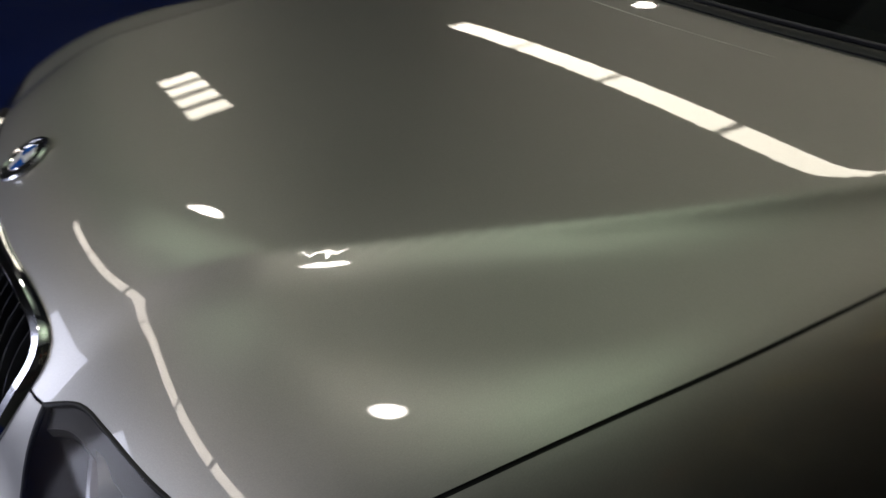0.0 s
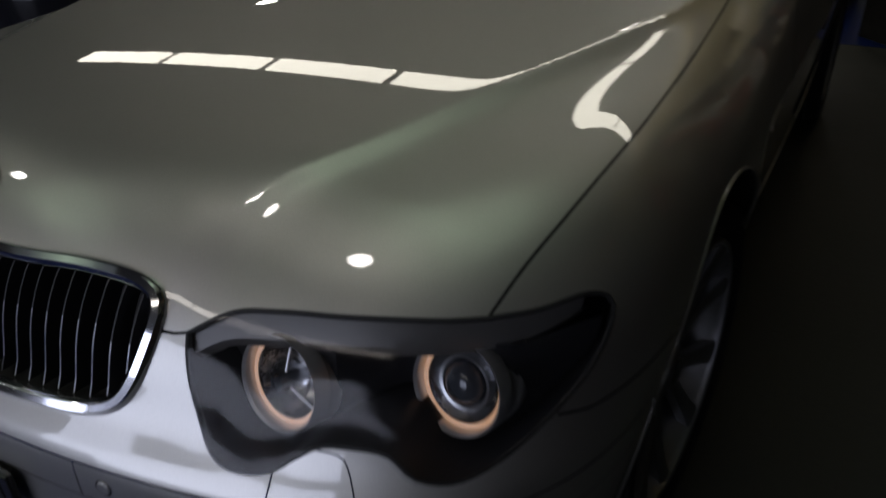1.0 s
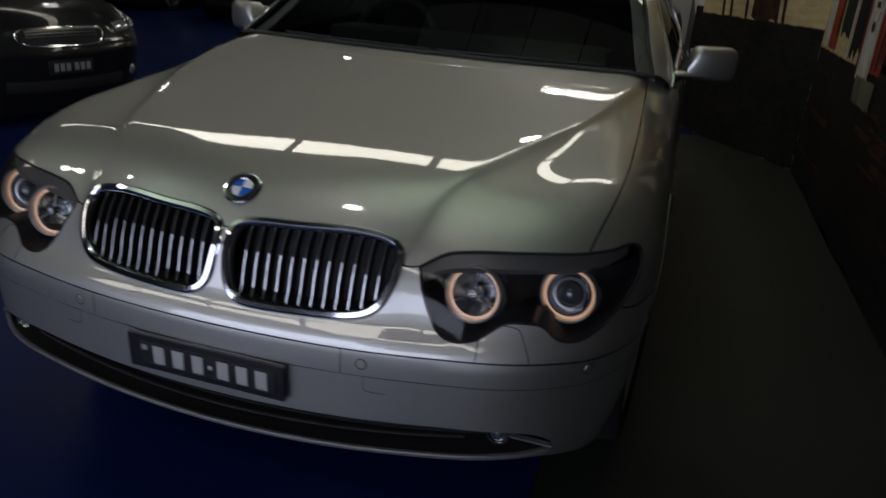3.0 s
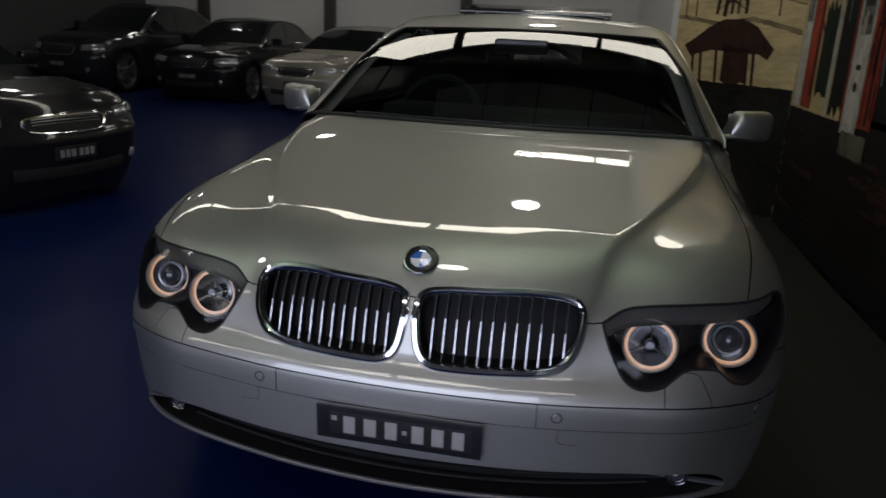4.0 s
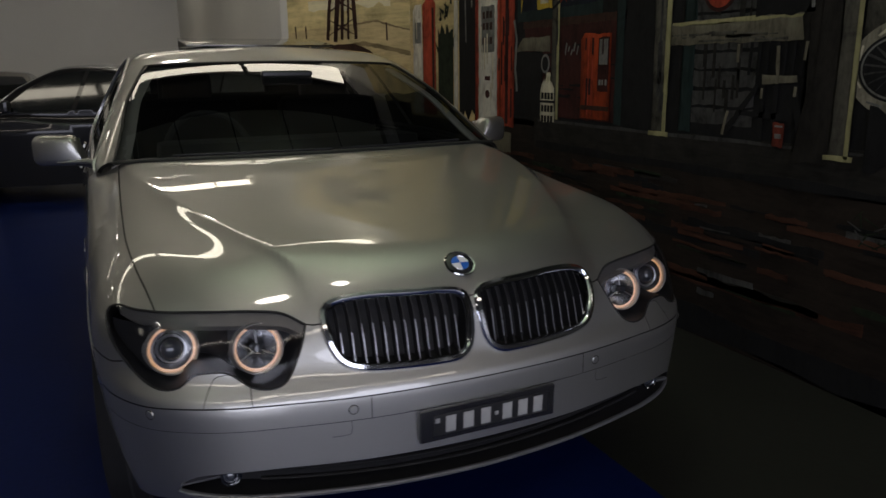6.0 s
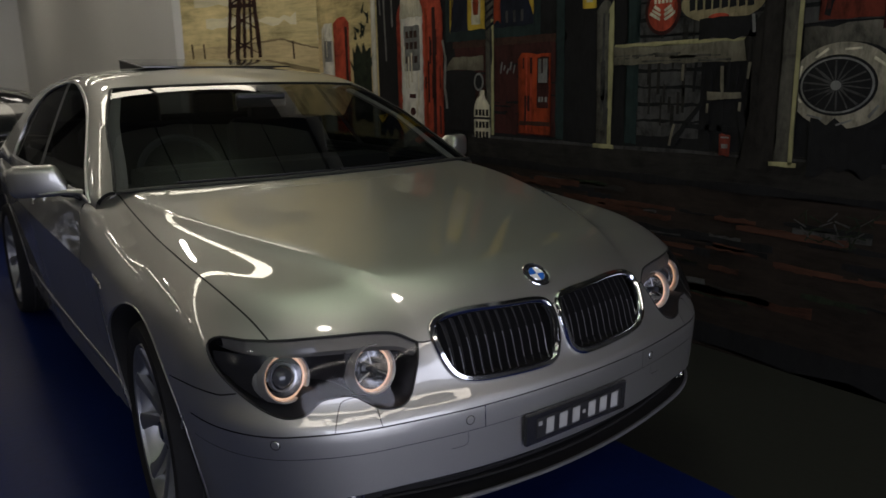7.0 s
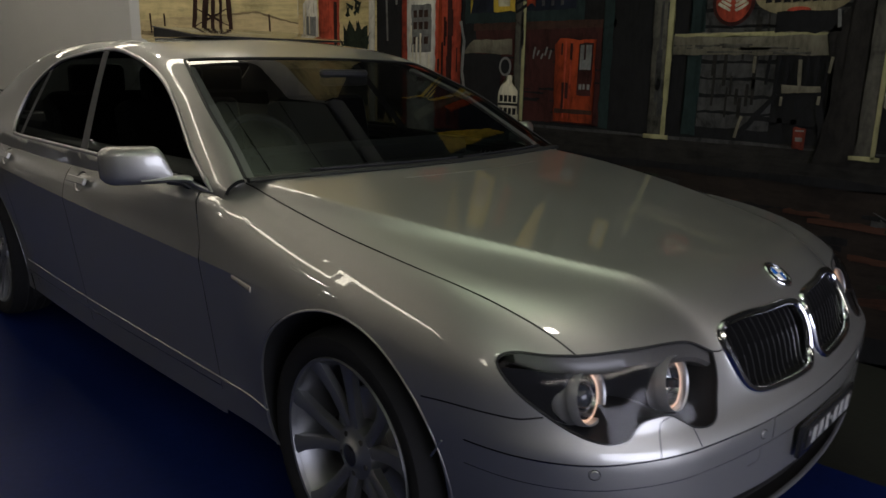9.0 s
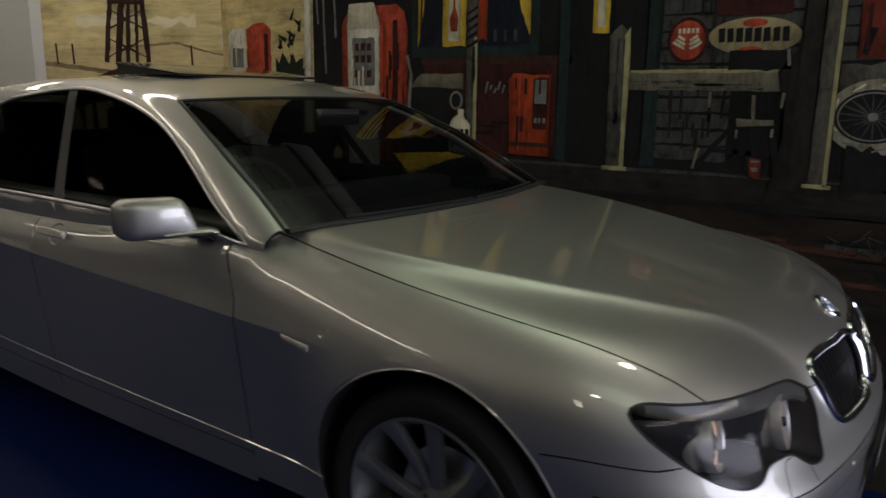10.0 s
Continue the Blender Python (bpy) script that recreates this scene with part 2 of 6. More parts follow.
def lower(x, y, z):
    ax = np.sqrt(x * x + 1e-8)
    t = (z - top(x, y)) * .96
    f = (nose_y(z) + .2 * x * x - y) * .95
    # the flank turns under a sharp crease that climbs towards the tail
    zc = crease_z(y)
    tuck = np.where(z < zc, np.maximum(side_in(zc) + .125 * (zc - z), side_in(z)), side_in(z))
    s = ax - half_w(y) + side_in(z) + ease(y, 1.12, 1.42) * (tuck - side_in(z))
    r = (y - 4.97 + .12 * x * x + .25 * np.maximum(z - .7, 0)) * .97
    v = smax(smax(smax(f, s, .30), r, .25), t, .14)
    w = ease(ax, .765, .82) * ease(y, 1.38, 1.62) * (1 - ease(y, 1.75, 2.5)) * ease(z, .78, .93)
    return v - w * np.maximum(.09 - np.abs(v - cabin(x, y, z)), 0) ** 2 / .36
def cabin(x, y, z):
    ax = np.sqrt(x * x + 1e-8)
    roof = z - (1.445 - .10 * ((y - 2.85) / .80) ** 2 * .62 - .10 * x * x)
    front = (1.352 + .22 * x * x + (z - .995) / .535 + .72 * np.maximum(z - 1.2, 0) - y) * .47
    side = (ax - (.862 - .50 * np.maximum(z - .98, -.012) - .10 * (z - .98) ** 2) + .012 * (y - 2.7) ** 2) * .88
    back = (y - 4.38 + .2 * x * x + (z - 1.0) / .52) * .46
    return smax(smax(smax(front, side, .06), back, .06), roof, .058)


def gradient(F, P):
    e = 4e-4
    g = np.stack([F(*(P + e * np.eye(3)[i]).T) - F(*(P - e * np.eye(3)[i]).T) for i in range(3)], 1)
    return g / np.maximum(np.linalg.norm(g, axis=1, keepdims=True), 1e-9)


def snap(F, P):
    """Points brought onto the surface F = 0."""
    P = np.array(P, float)
    for _ in range(6):
        P = P - gradient(F, P) * F(*P.T)[:, None]
    return P


def outward(F, o, d, far):
    """From inside points o along d to the surface F = 0."""
    lo, hi = np.zeros(len(d)), np.full(len(d), far)
    r = np.linspace(0.02, far, 120)
    found = np.zeros(len(d), bool)
    for a, b in zip(r[:-1], r[1:]):
        v = F(*(o + d * b).T) > 0
        now = v & ~found
        lo[now], hi[now] = a, b
        found |= now
    for _ in range(26):
        m = (lo + hi) / 2
        out = F(*(o + d * m[:, None]).T) > 0
        hi, lo = np.where(out, m, hi), np.where(out, lo, m)
    return o + d * hi[:, None]


class Ball:
    """A patch seen from a point inside: longitude from the front or tail, latitude."""
    def __init__(self, F, o, sign=-1.0, far=2.6):
        self.F, self.o, self.sign, self.far = F, np.array(o, float), sign, far

    def flat(self, P):
        q = np.atleast_2d(P) - self.o
        return np.stack([np.arctan2(q[:, 0], self.sign * q[:, 1]), np.arctan2(q[:, 2], np.hypot(q[:, 0], q[:, 1]))], 1)

    def solid(self, uv):
        u, v = uv[:, 0], uv[:, 1]
        d = np.stack([np.sin(u) * np.cos(v), self.sign * np.cos(u) * np.cos(v), np.sin(v)], 1)
        return outward(self.F, self.o, d, self.far)


class Slant:
    """A patch seen from above and ahead, along parallel lines."""
    def __init__(self, F, tilt):
        self.F, self.c, self.s = F, math.cos(tilt), math.sin(tilt)

    def flat(self, P):
        P = np.atleast_2d(P)
        return np.stack([P[:, 0], P[:, 1] * self.c + P[:, 2] * self.s], 1)

    def solid(self, uv):
        k = -0.5
        o = np.stack([uv[:, 0], uv[:, 1] * self.c - k * self.s, uv[:, 1] * self.s + k * self.c], 1)
        return outward(self.F, o, np.array([[0, -self.s, self.c]]).repeat(len(uv), 0), 1.8)


class Fan:
    """A patch along the flank, seen from an axis inside."""
    def __init__(self, F, x, z):
        self.F, self.x, self.z = F, x, z

    def flat(self, P):
        P = np.atleast_2d(P)
        return np.stack([P[:, 1], np.arctan2(P[:, 2] - self.z, P[:, 0] - self.x)], 1)

    def solid(self, uv):
        o = np.stack([np.full(len(uv), self.x), uv[:, 0], np.full(len(uv), self.z)], 1)
        d = np.stack([np.cos(uv[:, 1]), np.zeros(len(uv)), np.sin(uv[:, 1])], 1)
        return outward(self.F, o, d, 1.6)


def inside(p, poly):
    x, y = p[:, 0], p[:, 1]
    a, b = poly, np.roll(poly, -1, 0)
    c = np.zeros(len(p), bool)
    for (x0, y0), (x1, y1) in zip(a, b):
        if y0 != y1:
            c ^= ((y0 > y) != (y1 > y)) & (x < (x1 - x0) * (y - y0) / (y1 - y0) + x0)
    return c


def near_line(p, line):
    best = np.full(len(p), 1e9)
    for a, b in zip(line[:-1], line[1:]):
        d = b - a
        t = np.clip(((p - a) @ d) / max(d @ d, 1e-12), 0, 1)
        best = np.minimum(best, np.linalg.norm(p - a - t[:, None] * d, axis=1))
    return best


def shifted(line, w):
    t = np.gradient(line, axis=0)
    t /= np.maximum(np.linalg.norm(t, axis=1, keepdims=True), 1e-9)
    return line + w * np.stack([-t[:, 1], t[:, 0]], 1)


def tile(shell, box_uv, step, loops, seams):
    """Triangles over a box of the flat domain that keep to loops (closed) and to both sides of seams (line, half width)."""
    u0, v0, u1, v1 = box_uv
    gu, gv = np.meshgrid(np.arange(u0, u1 + step / 2, step), np.arange(v0, v1 + step / 2, step), indexing="ij")
    grid = np.stack([gu.ravel(), gv.ravel()], 1)
    lines = [(np.vstack([l, l[:1]])) for l in loops]
    for l, w in seams:
        lines += [shifted(l, w), shifted(l, -w)]
    keep = np.ones(len(grid), bool)
    for l in lines:
        keep &= near_line(grid, l) > step * 0.35
    pts, edges = [tuple(p) for p in grid[keep]], []
    for l in lines:
        k = len(pts)
        pts += [tuple(p) for p in l]
        edges += [(k + i, k + i + 1) for i in range(len(l) - 1)]
    v, _, f, _, _, _ = delaunay_2d_cdt([Vector(p) for p in pts], edges, [], 0, 1e-6)
    uv = np.array([(a.x, a.y) for a in v])
    f = np.array([tuple(t) for t in f])
    mid = uv[f].mean(1)
    ok = (mid[:, 0] > u0) & (mid[:, 0] < u1) & (mid[:, 1] > v0) & (mid[:, 1] < v1)
    return uv, f[ok], mid[ok]


def take(P, N, faces, sink=0.0):
    """The used points of some faces, pushed inwards by sink."""
    ids, inv = np.unique(faces.ravel(), return_inverse=True)
    f = inv.reshape(faces.shape)
    p, n = P[ids] - N[ids] * sink, N[ids]
    a = np.cross(p[f[:, 1]] - p[f[:, 0]], p[f[:, 2]] - p[f[:, 0]])
    f = np.where(((a * n[f].mean(1)).sum(1) < 0)[:, None], f[:, ::-1], f)
    return p, f, n


def islands(faces):
    """Splits triangles into the pieces that hang together."""
    root = np.arange(faces.max() + 1)
    while True:
        low = root[faces].min(1)
        was = root.copy()
        for j in range(3):
            np.minimum.at(root, faces[:, j], low)
        root = root[root]
        if (root == was).all():
            break
    key = root[faces[:, 0]]
    return [faces[key == k] for k in np.unique(key) if (key == k).sum() > 3]


def mirrored(p, f, n):
    s = np.array([-1, 1, 1.0])
    return p * s, f[:, ::-1], n * s


def joined(*pieces):
    k, P, Fc, N = 0, [], [], []
    for p, f, n in pieces:
        P.append(p), Fc.append(f + k), N.append(n)
        k += len(p)
    return np.vstack(P), np.vstack(Fc), np.vstack(N)


def both_sides(name, piece, material, parent, label=""):
    """The right-hand panel and its mirror image, as two parts."""
    a = link(name, mesh_of(name, piece[0], piece[1], material, piece[2]), parent, label)
    b = mirrored(*piece)
    return a, link(name, mesh_of(name, b[0], b[1], material, b[2]), parent, label)


def whole(name, piece, material, parent, label=""):
    p = joined(piece, mirrored(*piece))
    return link(name, mesh_of(name, p[0], p[1], material, p[2]), parent, label)


# ---- the hall ----
FLOOR_BLUE = plain("blue_floor_paint", (0.0045, 0.0117, 0.068), 0.32, 0, 0.5, 0.8, 0.0008, 40, spec=0.05)
FLOOR_GREY = plain("grey_floor_paint", (0.018, 0.019, 0.015), 0.6, 0, 0.35, 1.5, 0.0015, 40, spec=0.25)
PLASTER = plain("pale_wall_paint", (0.62, 0.61, 0.56), 0.7, 0, 0.1, 0.8, 0.001, 30)
CEIL_PAINT = plain("ceiling_paint", (0.075, 0.073, 0.068), 0.8, 0, 0.12, 0.7, 0.001, 20)
DARK_WALL = plain("dark_wall_paint", (0.06, 0.06, 0.062), 0.7, 0, 0.15, 0.8, 0.001, 30)
def fading_sheet(name, color, power, wide, deep):
    """Translucent roofing whose glow is made to fade towards the rim, softening its reflection."""
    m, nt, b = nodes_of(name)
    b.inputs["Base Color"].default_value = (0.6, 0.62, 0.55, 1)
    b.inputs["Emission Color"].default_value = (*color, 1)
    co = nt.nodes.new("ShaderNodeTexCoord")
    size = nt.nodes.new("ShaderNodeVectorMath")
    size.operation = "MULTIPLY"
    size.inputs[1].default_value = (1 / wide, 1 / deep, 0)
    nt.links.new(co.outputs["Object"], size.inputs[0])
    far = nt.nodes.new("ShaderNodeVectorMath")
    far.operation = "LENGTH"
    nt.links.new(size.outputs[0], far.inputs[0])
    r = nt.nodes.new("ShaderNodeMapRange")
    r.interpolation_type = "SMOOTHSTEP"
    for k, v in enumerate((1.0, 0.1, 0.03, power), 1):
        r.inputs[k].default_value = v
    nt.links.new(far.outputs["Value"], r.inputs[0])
    mottle = add(nt, "ShaderNodeTexNoise", Scale=1.6, Detail=5.0, Roughness=.6)
    nt.links.new(co.outputs["Object"], mottle.inputs["Vector"])
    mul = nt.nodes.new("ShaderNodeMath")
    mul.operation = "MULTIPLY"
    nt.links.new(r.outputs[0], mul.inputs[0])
    nt.links.new(mottle.outputs["Fac"], mul.inputs[1])
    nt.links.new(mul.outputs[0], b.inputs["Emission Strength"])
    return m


SHEET_LIGHT = fading_sheet("roof_sheet", (0.78, 1.0, 0.72), 1.65, 1.5, 2.0)
# Cool glow for the panel added ahead of the car.
FRONT_GLOW = glowing("daylight", (0.73, 0.785, 1.0), 3.75)
STRIP_LIGHT = glowing("strip_diffuser", (1.0, 0.955, 0.82), STRIP_POWER)
# Diffuser of the front row, set slightly dimmer than the others.
FRONT_STRIP_LIGHT = glowing("front_strip_diffuser", (1.0, 0.93, 0.84), STRIP_POWER * .95)
LAMP_LIGHT = glowing("lamp_bulb", (1.0, 0.97, 0.9), LAMP_POWER)
STEEL = plain("dark_steel", (0.06, 0.055, 0.05), 0.55, 0.4, 0.2, 8)


def slab(name, lo, hi, material, label, category):
    size = [b - a for a, b in zip(lo, hi)]
    at = [(a + b) / 2 for a, b in zip(lo, hi)]
    me = bpy.data.meshes.new(name)
    bm = box(size)
    bm.to_mesh(me)
    bm.free()
    me.materials.append(material)
    ob = new(name, me)
    ob.location = at
    return tagged(ob, label, category, kind="structure")


GREY_X = 0.68
slab("floor", (LEFT_X - .2, FRONT_Y - .2, -.15), (GREY_X, BACK_Y + .2, FLOOR_Z), FLOOR_BLUE, "worn glossy blue painted concrete floor", "floor")
STRIP_END = 5.8
slab("floor_back", (GREY_X, STRIP_END, -.15), (WALL_X + .2, BACK_Y + .2, FLOOR_Z), FLOOR_BLUE, "blue painted concrete floor behind the strip", "floor")
slab("floor_strip", (GREY_X, FRONT_Y - .2, -.15), (WALL_X + .2, STRIP_END, FLOOR_Z - .002), FLOOR_GREY, "dull grey painted concrete strip along the mural", "floor")
BEND_A, BEND_B = Vector((WALL_X, 4.89, 0)), Vector((.95, 6.14, 0))
slab("wall_east", (WALL_X, FRONT_Y, FLOOR_Z), (WALL_X + .2, BEND_A.y, CEIL), PLASTER, "side wall that carries the painted mural", "wall")
slant = slab("wall_slant", (-.02, 0, FLOOR_Z), ((BEND_B - BEND_A).length, .2, CEIL), PLASTER, "slanting wall that carries the painted desert", "wall")
slant.matrix_basis = Matrix.Translation(BEND_A) @ Matrix.Rotation(math.atan2(BEND_B.y - BEND_A.y, BEND_B.x - BEND_A.x), 4, "Z") @ Matrix.Diagonal((1, -1, 1, 1)) @ Matrix.Translation(slant.location)
slab("wall_inner", (BEND_B.x, BEND_B.y, FLOOR_Z), (BEND_B.x + .2, BACK_Y, CEIL), PLASTER, "pale painted inner side wall", "wall")
# Dark band added where the foot of the wall reads dark.
slab("baseboard", (BEND_B.x - .012, BEND_B.y + .02, FLOOR_Z), (BEND_B.x - .001, BACK_Y - .01, .95), DARK_WALL, "dark painted band along the foot of the inner wall", "skirting")
slab("wall_north", (LEFT_X - .2, BACK_Y, FLOOR_Z), (WALL_X + .2, BACK_Y + .2, CEIL), PLASTER, "pale painted back wall of the hall", "wall")
# Unseen wall, coloured dark so that little light reaches the car's flank.
slab("wall_west", (LEFT_X - .2, FRONT_Y, FLOOR_Z), (LEFT_X, BACK_Y, CEIL), DARK_WALL, "dark painted far side wall", "wall")
# Opening, ground and glowing backdrop are added to light the car's front.
OPEN_A, OPEN_B, OPEN_H = -5.6, 1.7, 3.75
for name, lo, hi in (("wall_south_1", (LEFT_X - .2, FLOOR_Z), (OPEN_A, CEIL)), ("wall_south_2", (OPEN_B, FLOOR_Z), (WALL_X + .2, CEIL)), ("wall_south_3", (OPEN_A, OPEN_H), (OPEN_B, CEIL))):
    slab(name, (lo[0], FRONT_Y - .2, lo[1]), (hi[0], FRONT_Y, hi[1]), DARK_WALL, "dark front wall round the open doorway", "wall")
slab("ground", (-14, FRONT_Y - 6, -.15), (6, FRONT_Y - .2, -.04), FLOOR_GREY, "grey yard outside the open doorway", "ground")
slab("backdrop", (-14, FRONT_Y - 6.1, -.1), (6, FRONT_Y - 6, 9), FRONT_GLOW, "bright daylight outside the open doorway", "backdrop")
slab("ceiling", (LEFT_X - .2, FRONT_Y - .2, CEIL), (WALL_X + .2, BACK_Y + .2, CEIL + .15), CEIL_PAINT, "dim grey hall ceiling", "ceiling")
for x in (-8.95, -5.83, -2.7):
    slab("wall_column", (x - .12, BACK_Y - .16, FLOOR_Z), (x + .12, BACK_Y - .002, CEIL), STEEL, "dark steel column against the back wall", "column")


def strip_light(length, tube):
    ob = thing("strip_light", "white ceiling strip light with a frosted diffuser", "ceiling light", "ceiling strip lights")
    part("housing", box((length, .34, .05), (0, 0, -.027), .008), STEEL, ob)
    part("diffuser", box((length - .03, .30, .03), (0, 0, -.062), .006), tube, ob, "glowing white diffuser")
    return ob


def hall_lamp():
    ob = thing("hall_lamp", "bright round hall lamp hung from the ceiling", "ceiling light", "hall lamps")
    part("canopy", lathe([(0, .1), (.012, .1), (.012, .0), (.05, 0), (.055, -.04), (0, -.045)], 24, "z"), STEEL, ob)
    part("shade", lathe([(.055, -.04), (.12, -.10), (.17, -.2), (.165, -.2), (.11, -.1), (.05, -.045)], 32, "z"), SATIN, ob)
    part("bulb", lathe([(0, -.205), (.09, -.2), (.135, -.175), (.1, -.15), (0, -.15)], 32, "z"), LAMP_LIGHT, ob, "glowing bulb")
    return ob


LONG = strip_light(1.6, STRIP_LIGHT)
LONG.location = (-.36, 5.08, CEIL)
SHORT = strip_light(1.2, STRIP_LIGHT)
FRONT_LONG, FRONT_SHORT = strip_light(1.6, FRONT_STRIP_LIGHT), strip_light(1.2, FRONT_STRIP_LIGHT)
SHORT.location = (1.07, 5.08, CEIL)
for j, y in enumerate((-3.3, 5.08, 8.65, 12.05)):
    for i in ((0, 1, 2, 3), (0, 1, 2, 3, 4), (0,), (0, 3, 4))[j]:
        if (i, j) != (0, 1):
            copy_thing((FRONT_LONG, LONG, SHORT, LONG)[j], pose((-.14 if j == 2 else -.36) - 1.69 * i, y, CEIL))
    if j != 1:
        copy_thing(FRONT_SHORT if j == 0 else SHORT, pose(1.07, y, CEIL))
for o in (FRONT_LONG, FRONT_SHORT):
    for q in [*o.children, o]:
        bpy.data.objects.remove(q)
first = hall_lamp()
first.location = (-.25, 5.68, CEIL - .1)
# The last three lamps are added, to brighten the parked cars and back wall.
for x, y in ((-.35, .05), (-.45, 8.05), (-3.9, 9.0), (-4.2, .2), (-.5, 13.3), (-4.3, 13.6), (-8.0, 13.6), (-6.2, 7.0), (-8.9, 9.4)):
    copy_thing(first, pose(x, y, CEIL - .1))
# Unseen sheet, placed overhead where the bonnet's green glow points.
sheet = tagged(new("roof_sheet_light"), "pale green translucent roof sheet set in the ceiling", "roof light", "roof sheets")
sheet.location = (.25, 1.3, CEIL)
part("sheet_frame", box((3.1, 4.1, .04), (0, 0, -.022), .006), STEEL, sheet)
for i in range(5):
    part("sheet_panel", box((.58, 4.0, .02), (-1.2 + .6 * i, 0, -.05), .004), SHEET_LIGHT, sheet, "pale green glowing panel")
# Second sheet is added to carry the green glow across the bonnet.
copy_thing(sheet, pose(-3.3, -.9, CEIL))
bay = tagged(new("roof_light"), "ceiling panel of four glowing panes", "ceiling light")
bay.location = (-8.3, 1.2, CEIL)
part("frame", box((2.4, .62, .05), (0, 0, -.027), .006), STEEL, bay)
for i in range(4):
    part("pane", box((.34, .52, .02), (-.87 + .58 * i, 0, -.058), .004), STRIP_LIGHT, bay, "glowing pane")

# ---- the silver saloon ----
car = thing("saloon_car", "silver saloon with chrome twin grilles and lit halo headlamps", "car")
FRONT = Ball(lower, (0, .85, .45))
HOOD = Slant(lower, radians(45))
FLANK = Fan(lower, .15, .55)
TAIL = Ball(lower, (0, 4.1, .5), 1.0)
CABIN = Ball(cabin, (0, 2.6, .85))

LAMP_TOP = [(.427, .127, .722), (.474, .161, .747), (.531, .18, .754), (.617, .206, .757), (.703, .245, .757), (.752, .277, .757)]
SHUT = [(.752, .277, .757), (.765, .35, .794), (.776, .445, .818), (.785, .55, .84), (.79, .67, .857), (.79, .8, .872), (.787, 1.0, .893), (.78, 1.2, .918), (.775, 1.36, .945), (.772, 1.46, .965), (.78, 1.53, .985)]
HOOD_FRONT = [(0, .098, .738), (.2, .108, .735), (.385, .112, .723), (.427, .127, .722)]
def drawn(*curves):
    """Lines joined end to end and laid onto the body."""
    p = snap(lower, np.vstack([c[:-1] for c in curves[:-1]] + [curves[-1]]))
    p[np.abs(p[:, 0]) < 1e-3, 0] = 0
    return p


hood_edge = drawn(curve_points(HOOD_FRONT, 24), curve_points(LAMP_TOP, 30), curve_points(SHUT, 90))
LAMP_LOW = [(.752, .277, .757), (.794, .324, .755), (.831, .385, .754), (.853, .408, .735), (.859, .372, .70), (.85, .311, .66), (.817, .241, .620), (.772, .184, .599), (.731, .152, .606), (.70, .135, .632),
            (.665, .119, .638), (.626, .104, .637), (.597, .092, .622), (.566, .081, .603), (.522, .07, .598), (.488, .067, .615), (.463, .075, .652), (.443, .096, .688), (.427, .127, .722)]
lamp_loop = drawn(curve_points(LAMP_TOP, 30), curve_points(LAMP_LOW, 70)[:-1])
KIDNEY = [(.014, .08, .725), (.024, .1, .75), (.07, .108, .762), (.17, .118, .765), (.27, .138, .764), (.345, .15, .755), (.378, .142, .738), (.384, .107, .708), (.374, .07, .664), (.35, .05, .634), (.30, .036, .62),
          (.2, .025, .614), (.1, .019, .612), (.052, .018, .617), (.026, .026, .64), (.015, .055, .69)]
kidney_loop = drawn(curve_points(KIDNEY, 72, True))
SLOT = [(0, .007, .384), (.27, .022, .386), (.41, .04, .391), (.54, .064, .396), (.66, .105, .391), (.715, .145, .374), (.742, .18, .338), (.70, .14, .328), (.60, .09, .324), (.41, .051, .311), (.277, .033, .303), (0, .02, .297)]
slot_line = drawn(curve_points(SLOT, 60))
slot_loop = np.vstack([slot_line, [(-.05, .022, .292), (-.05, .01, .362)]])
SEAM_FENDER = [(.842, .29, .64), (.862, .325, .631), (.873, .352, .628), (.9, .487, .624), (.908, .58, .613)]
seam_fender = drawn(curve_points(SEAM_FENDER, 20))
ARCH_Y, ARCH_Z, ARCH_R = .888, .342, .385
REAR_Y = ARCH_Y + 2.985
arch = [(.905, ARCH_Y - ARCH_R * math.cos(a), ARCH_Z + ARCH_R * math.sin(a)) for a in np.linspace(-.75, math.pi + .75, 60)]
door_y = 1.56
UNDER = [(0, .022, .287), (.277, .036, .293), (.41, .053, .301), (.6, .093, .313), (.7, .145, .314), (.76, .2, .30), (.83, .31, .262), (.872, .42, .23), (.885, .55, .20), (.89, .9, .20), (.885, 1.3, .205), (.885, 1.8, .205)]
under = curve_points(UNDER, 60)

# front bumper and wings
loops = {k: FRONT.flat(v) for k, v in (("lamp", lamp_loop), ("kidney", kidney_loop), ("slot", slot_loop), ("arch", np.array(arch)))}
f_edge, f_under = FRONT.flat(hood_edge), FRONT.flat(under)
hood_zone = np.vstack([f_edge, [(f_edge[-1, 0] + .3, f_edge[-1, 1]), (3.1, 1.5), (-.3, 1.5), (-.3, f_edge[0, 1])]])
low_zone = np.vstack([f_under, [(3.1, f_under[-1, 1]), (3.1, -1.4), (-.3, -1.4), (-.3, f_under[0, 1])]])
f_seam = FRONT.flat(seam_fender)
strip_lines = [FRONT.flat(curve_points([(0, .003, z), (.3, .021, z), (.52, .058, z + .004), (.71, .127, z + .004), (.8, .2, z - .002), (.87, .32, z - .004), (.9, .455, z - .004)], 40)) for z in (.554, .496)]
seam_pdc = FRONT.flat(np.array([(.304, .02, z) for z in np.linspace(.496, .554, 6)]))
washer = FRONT.flat(curve_points([(.678, .108, .558), (.668, .114, .612), (.652, .112, .628), (.604, .096, .630), (.588, .088, .62), (.572, .07, .558)], 24))
tow = FRONT.flat(curve_points([(.353, .028, .495), (.354, .028, .466), (.37, .03, .46), (.40, .035, .46)], 14))
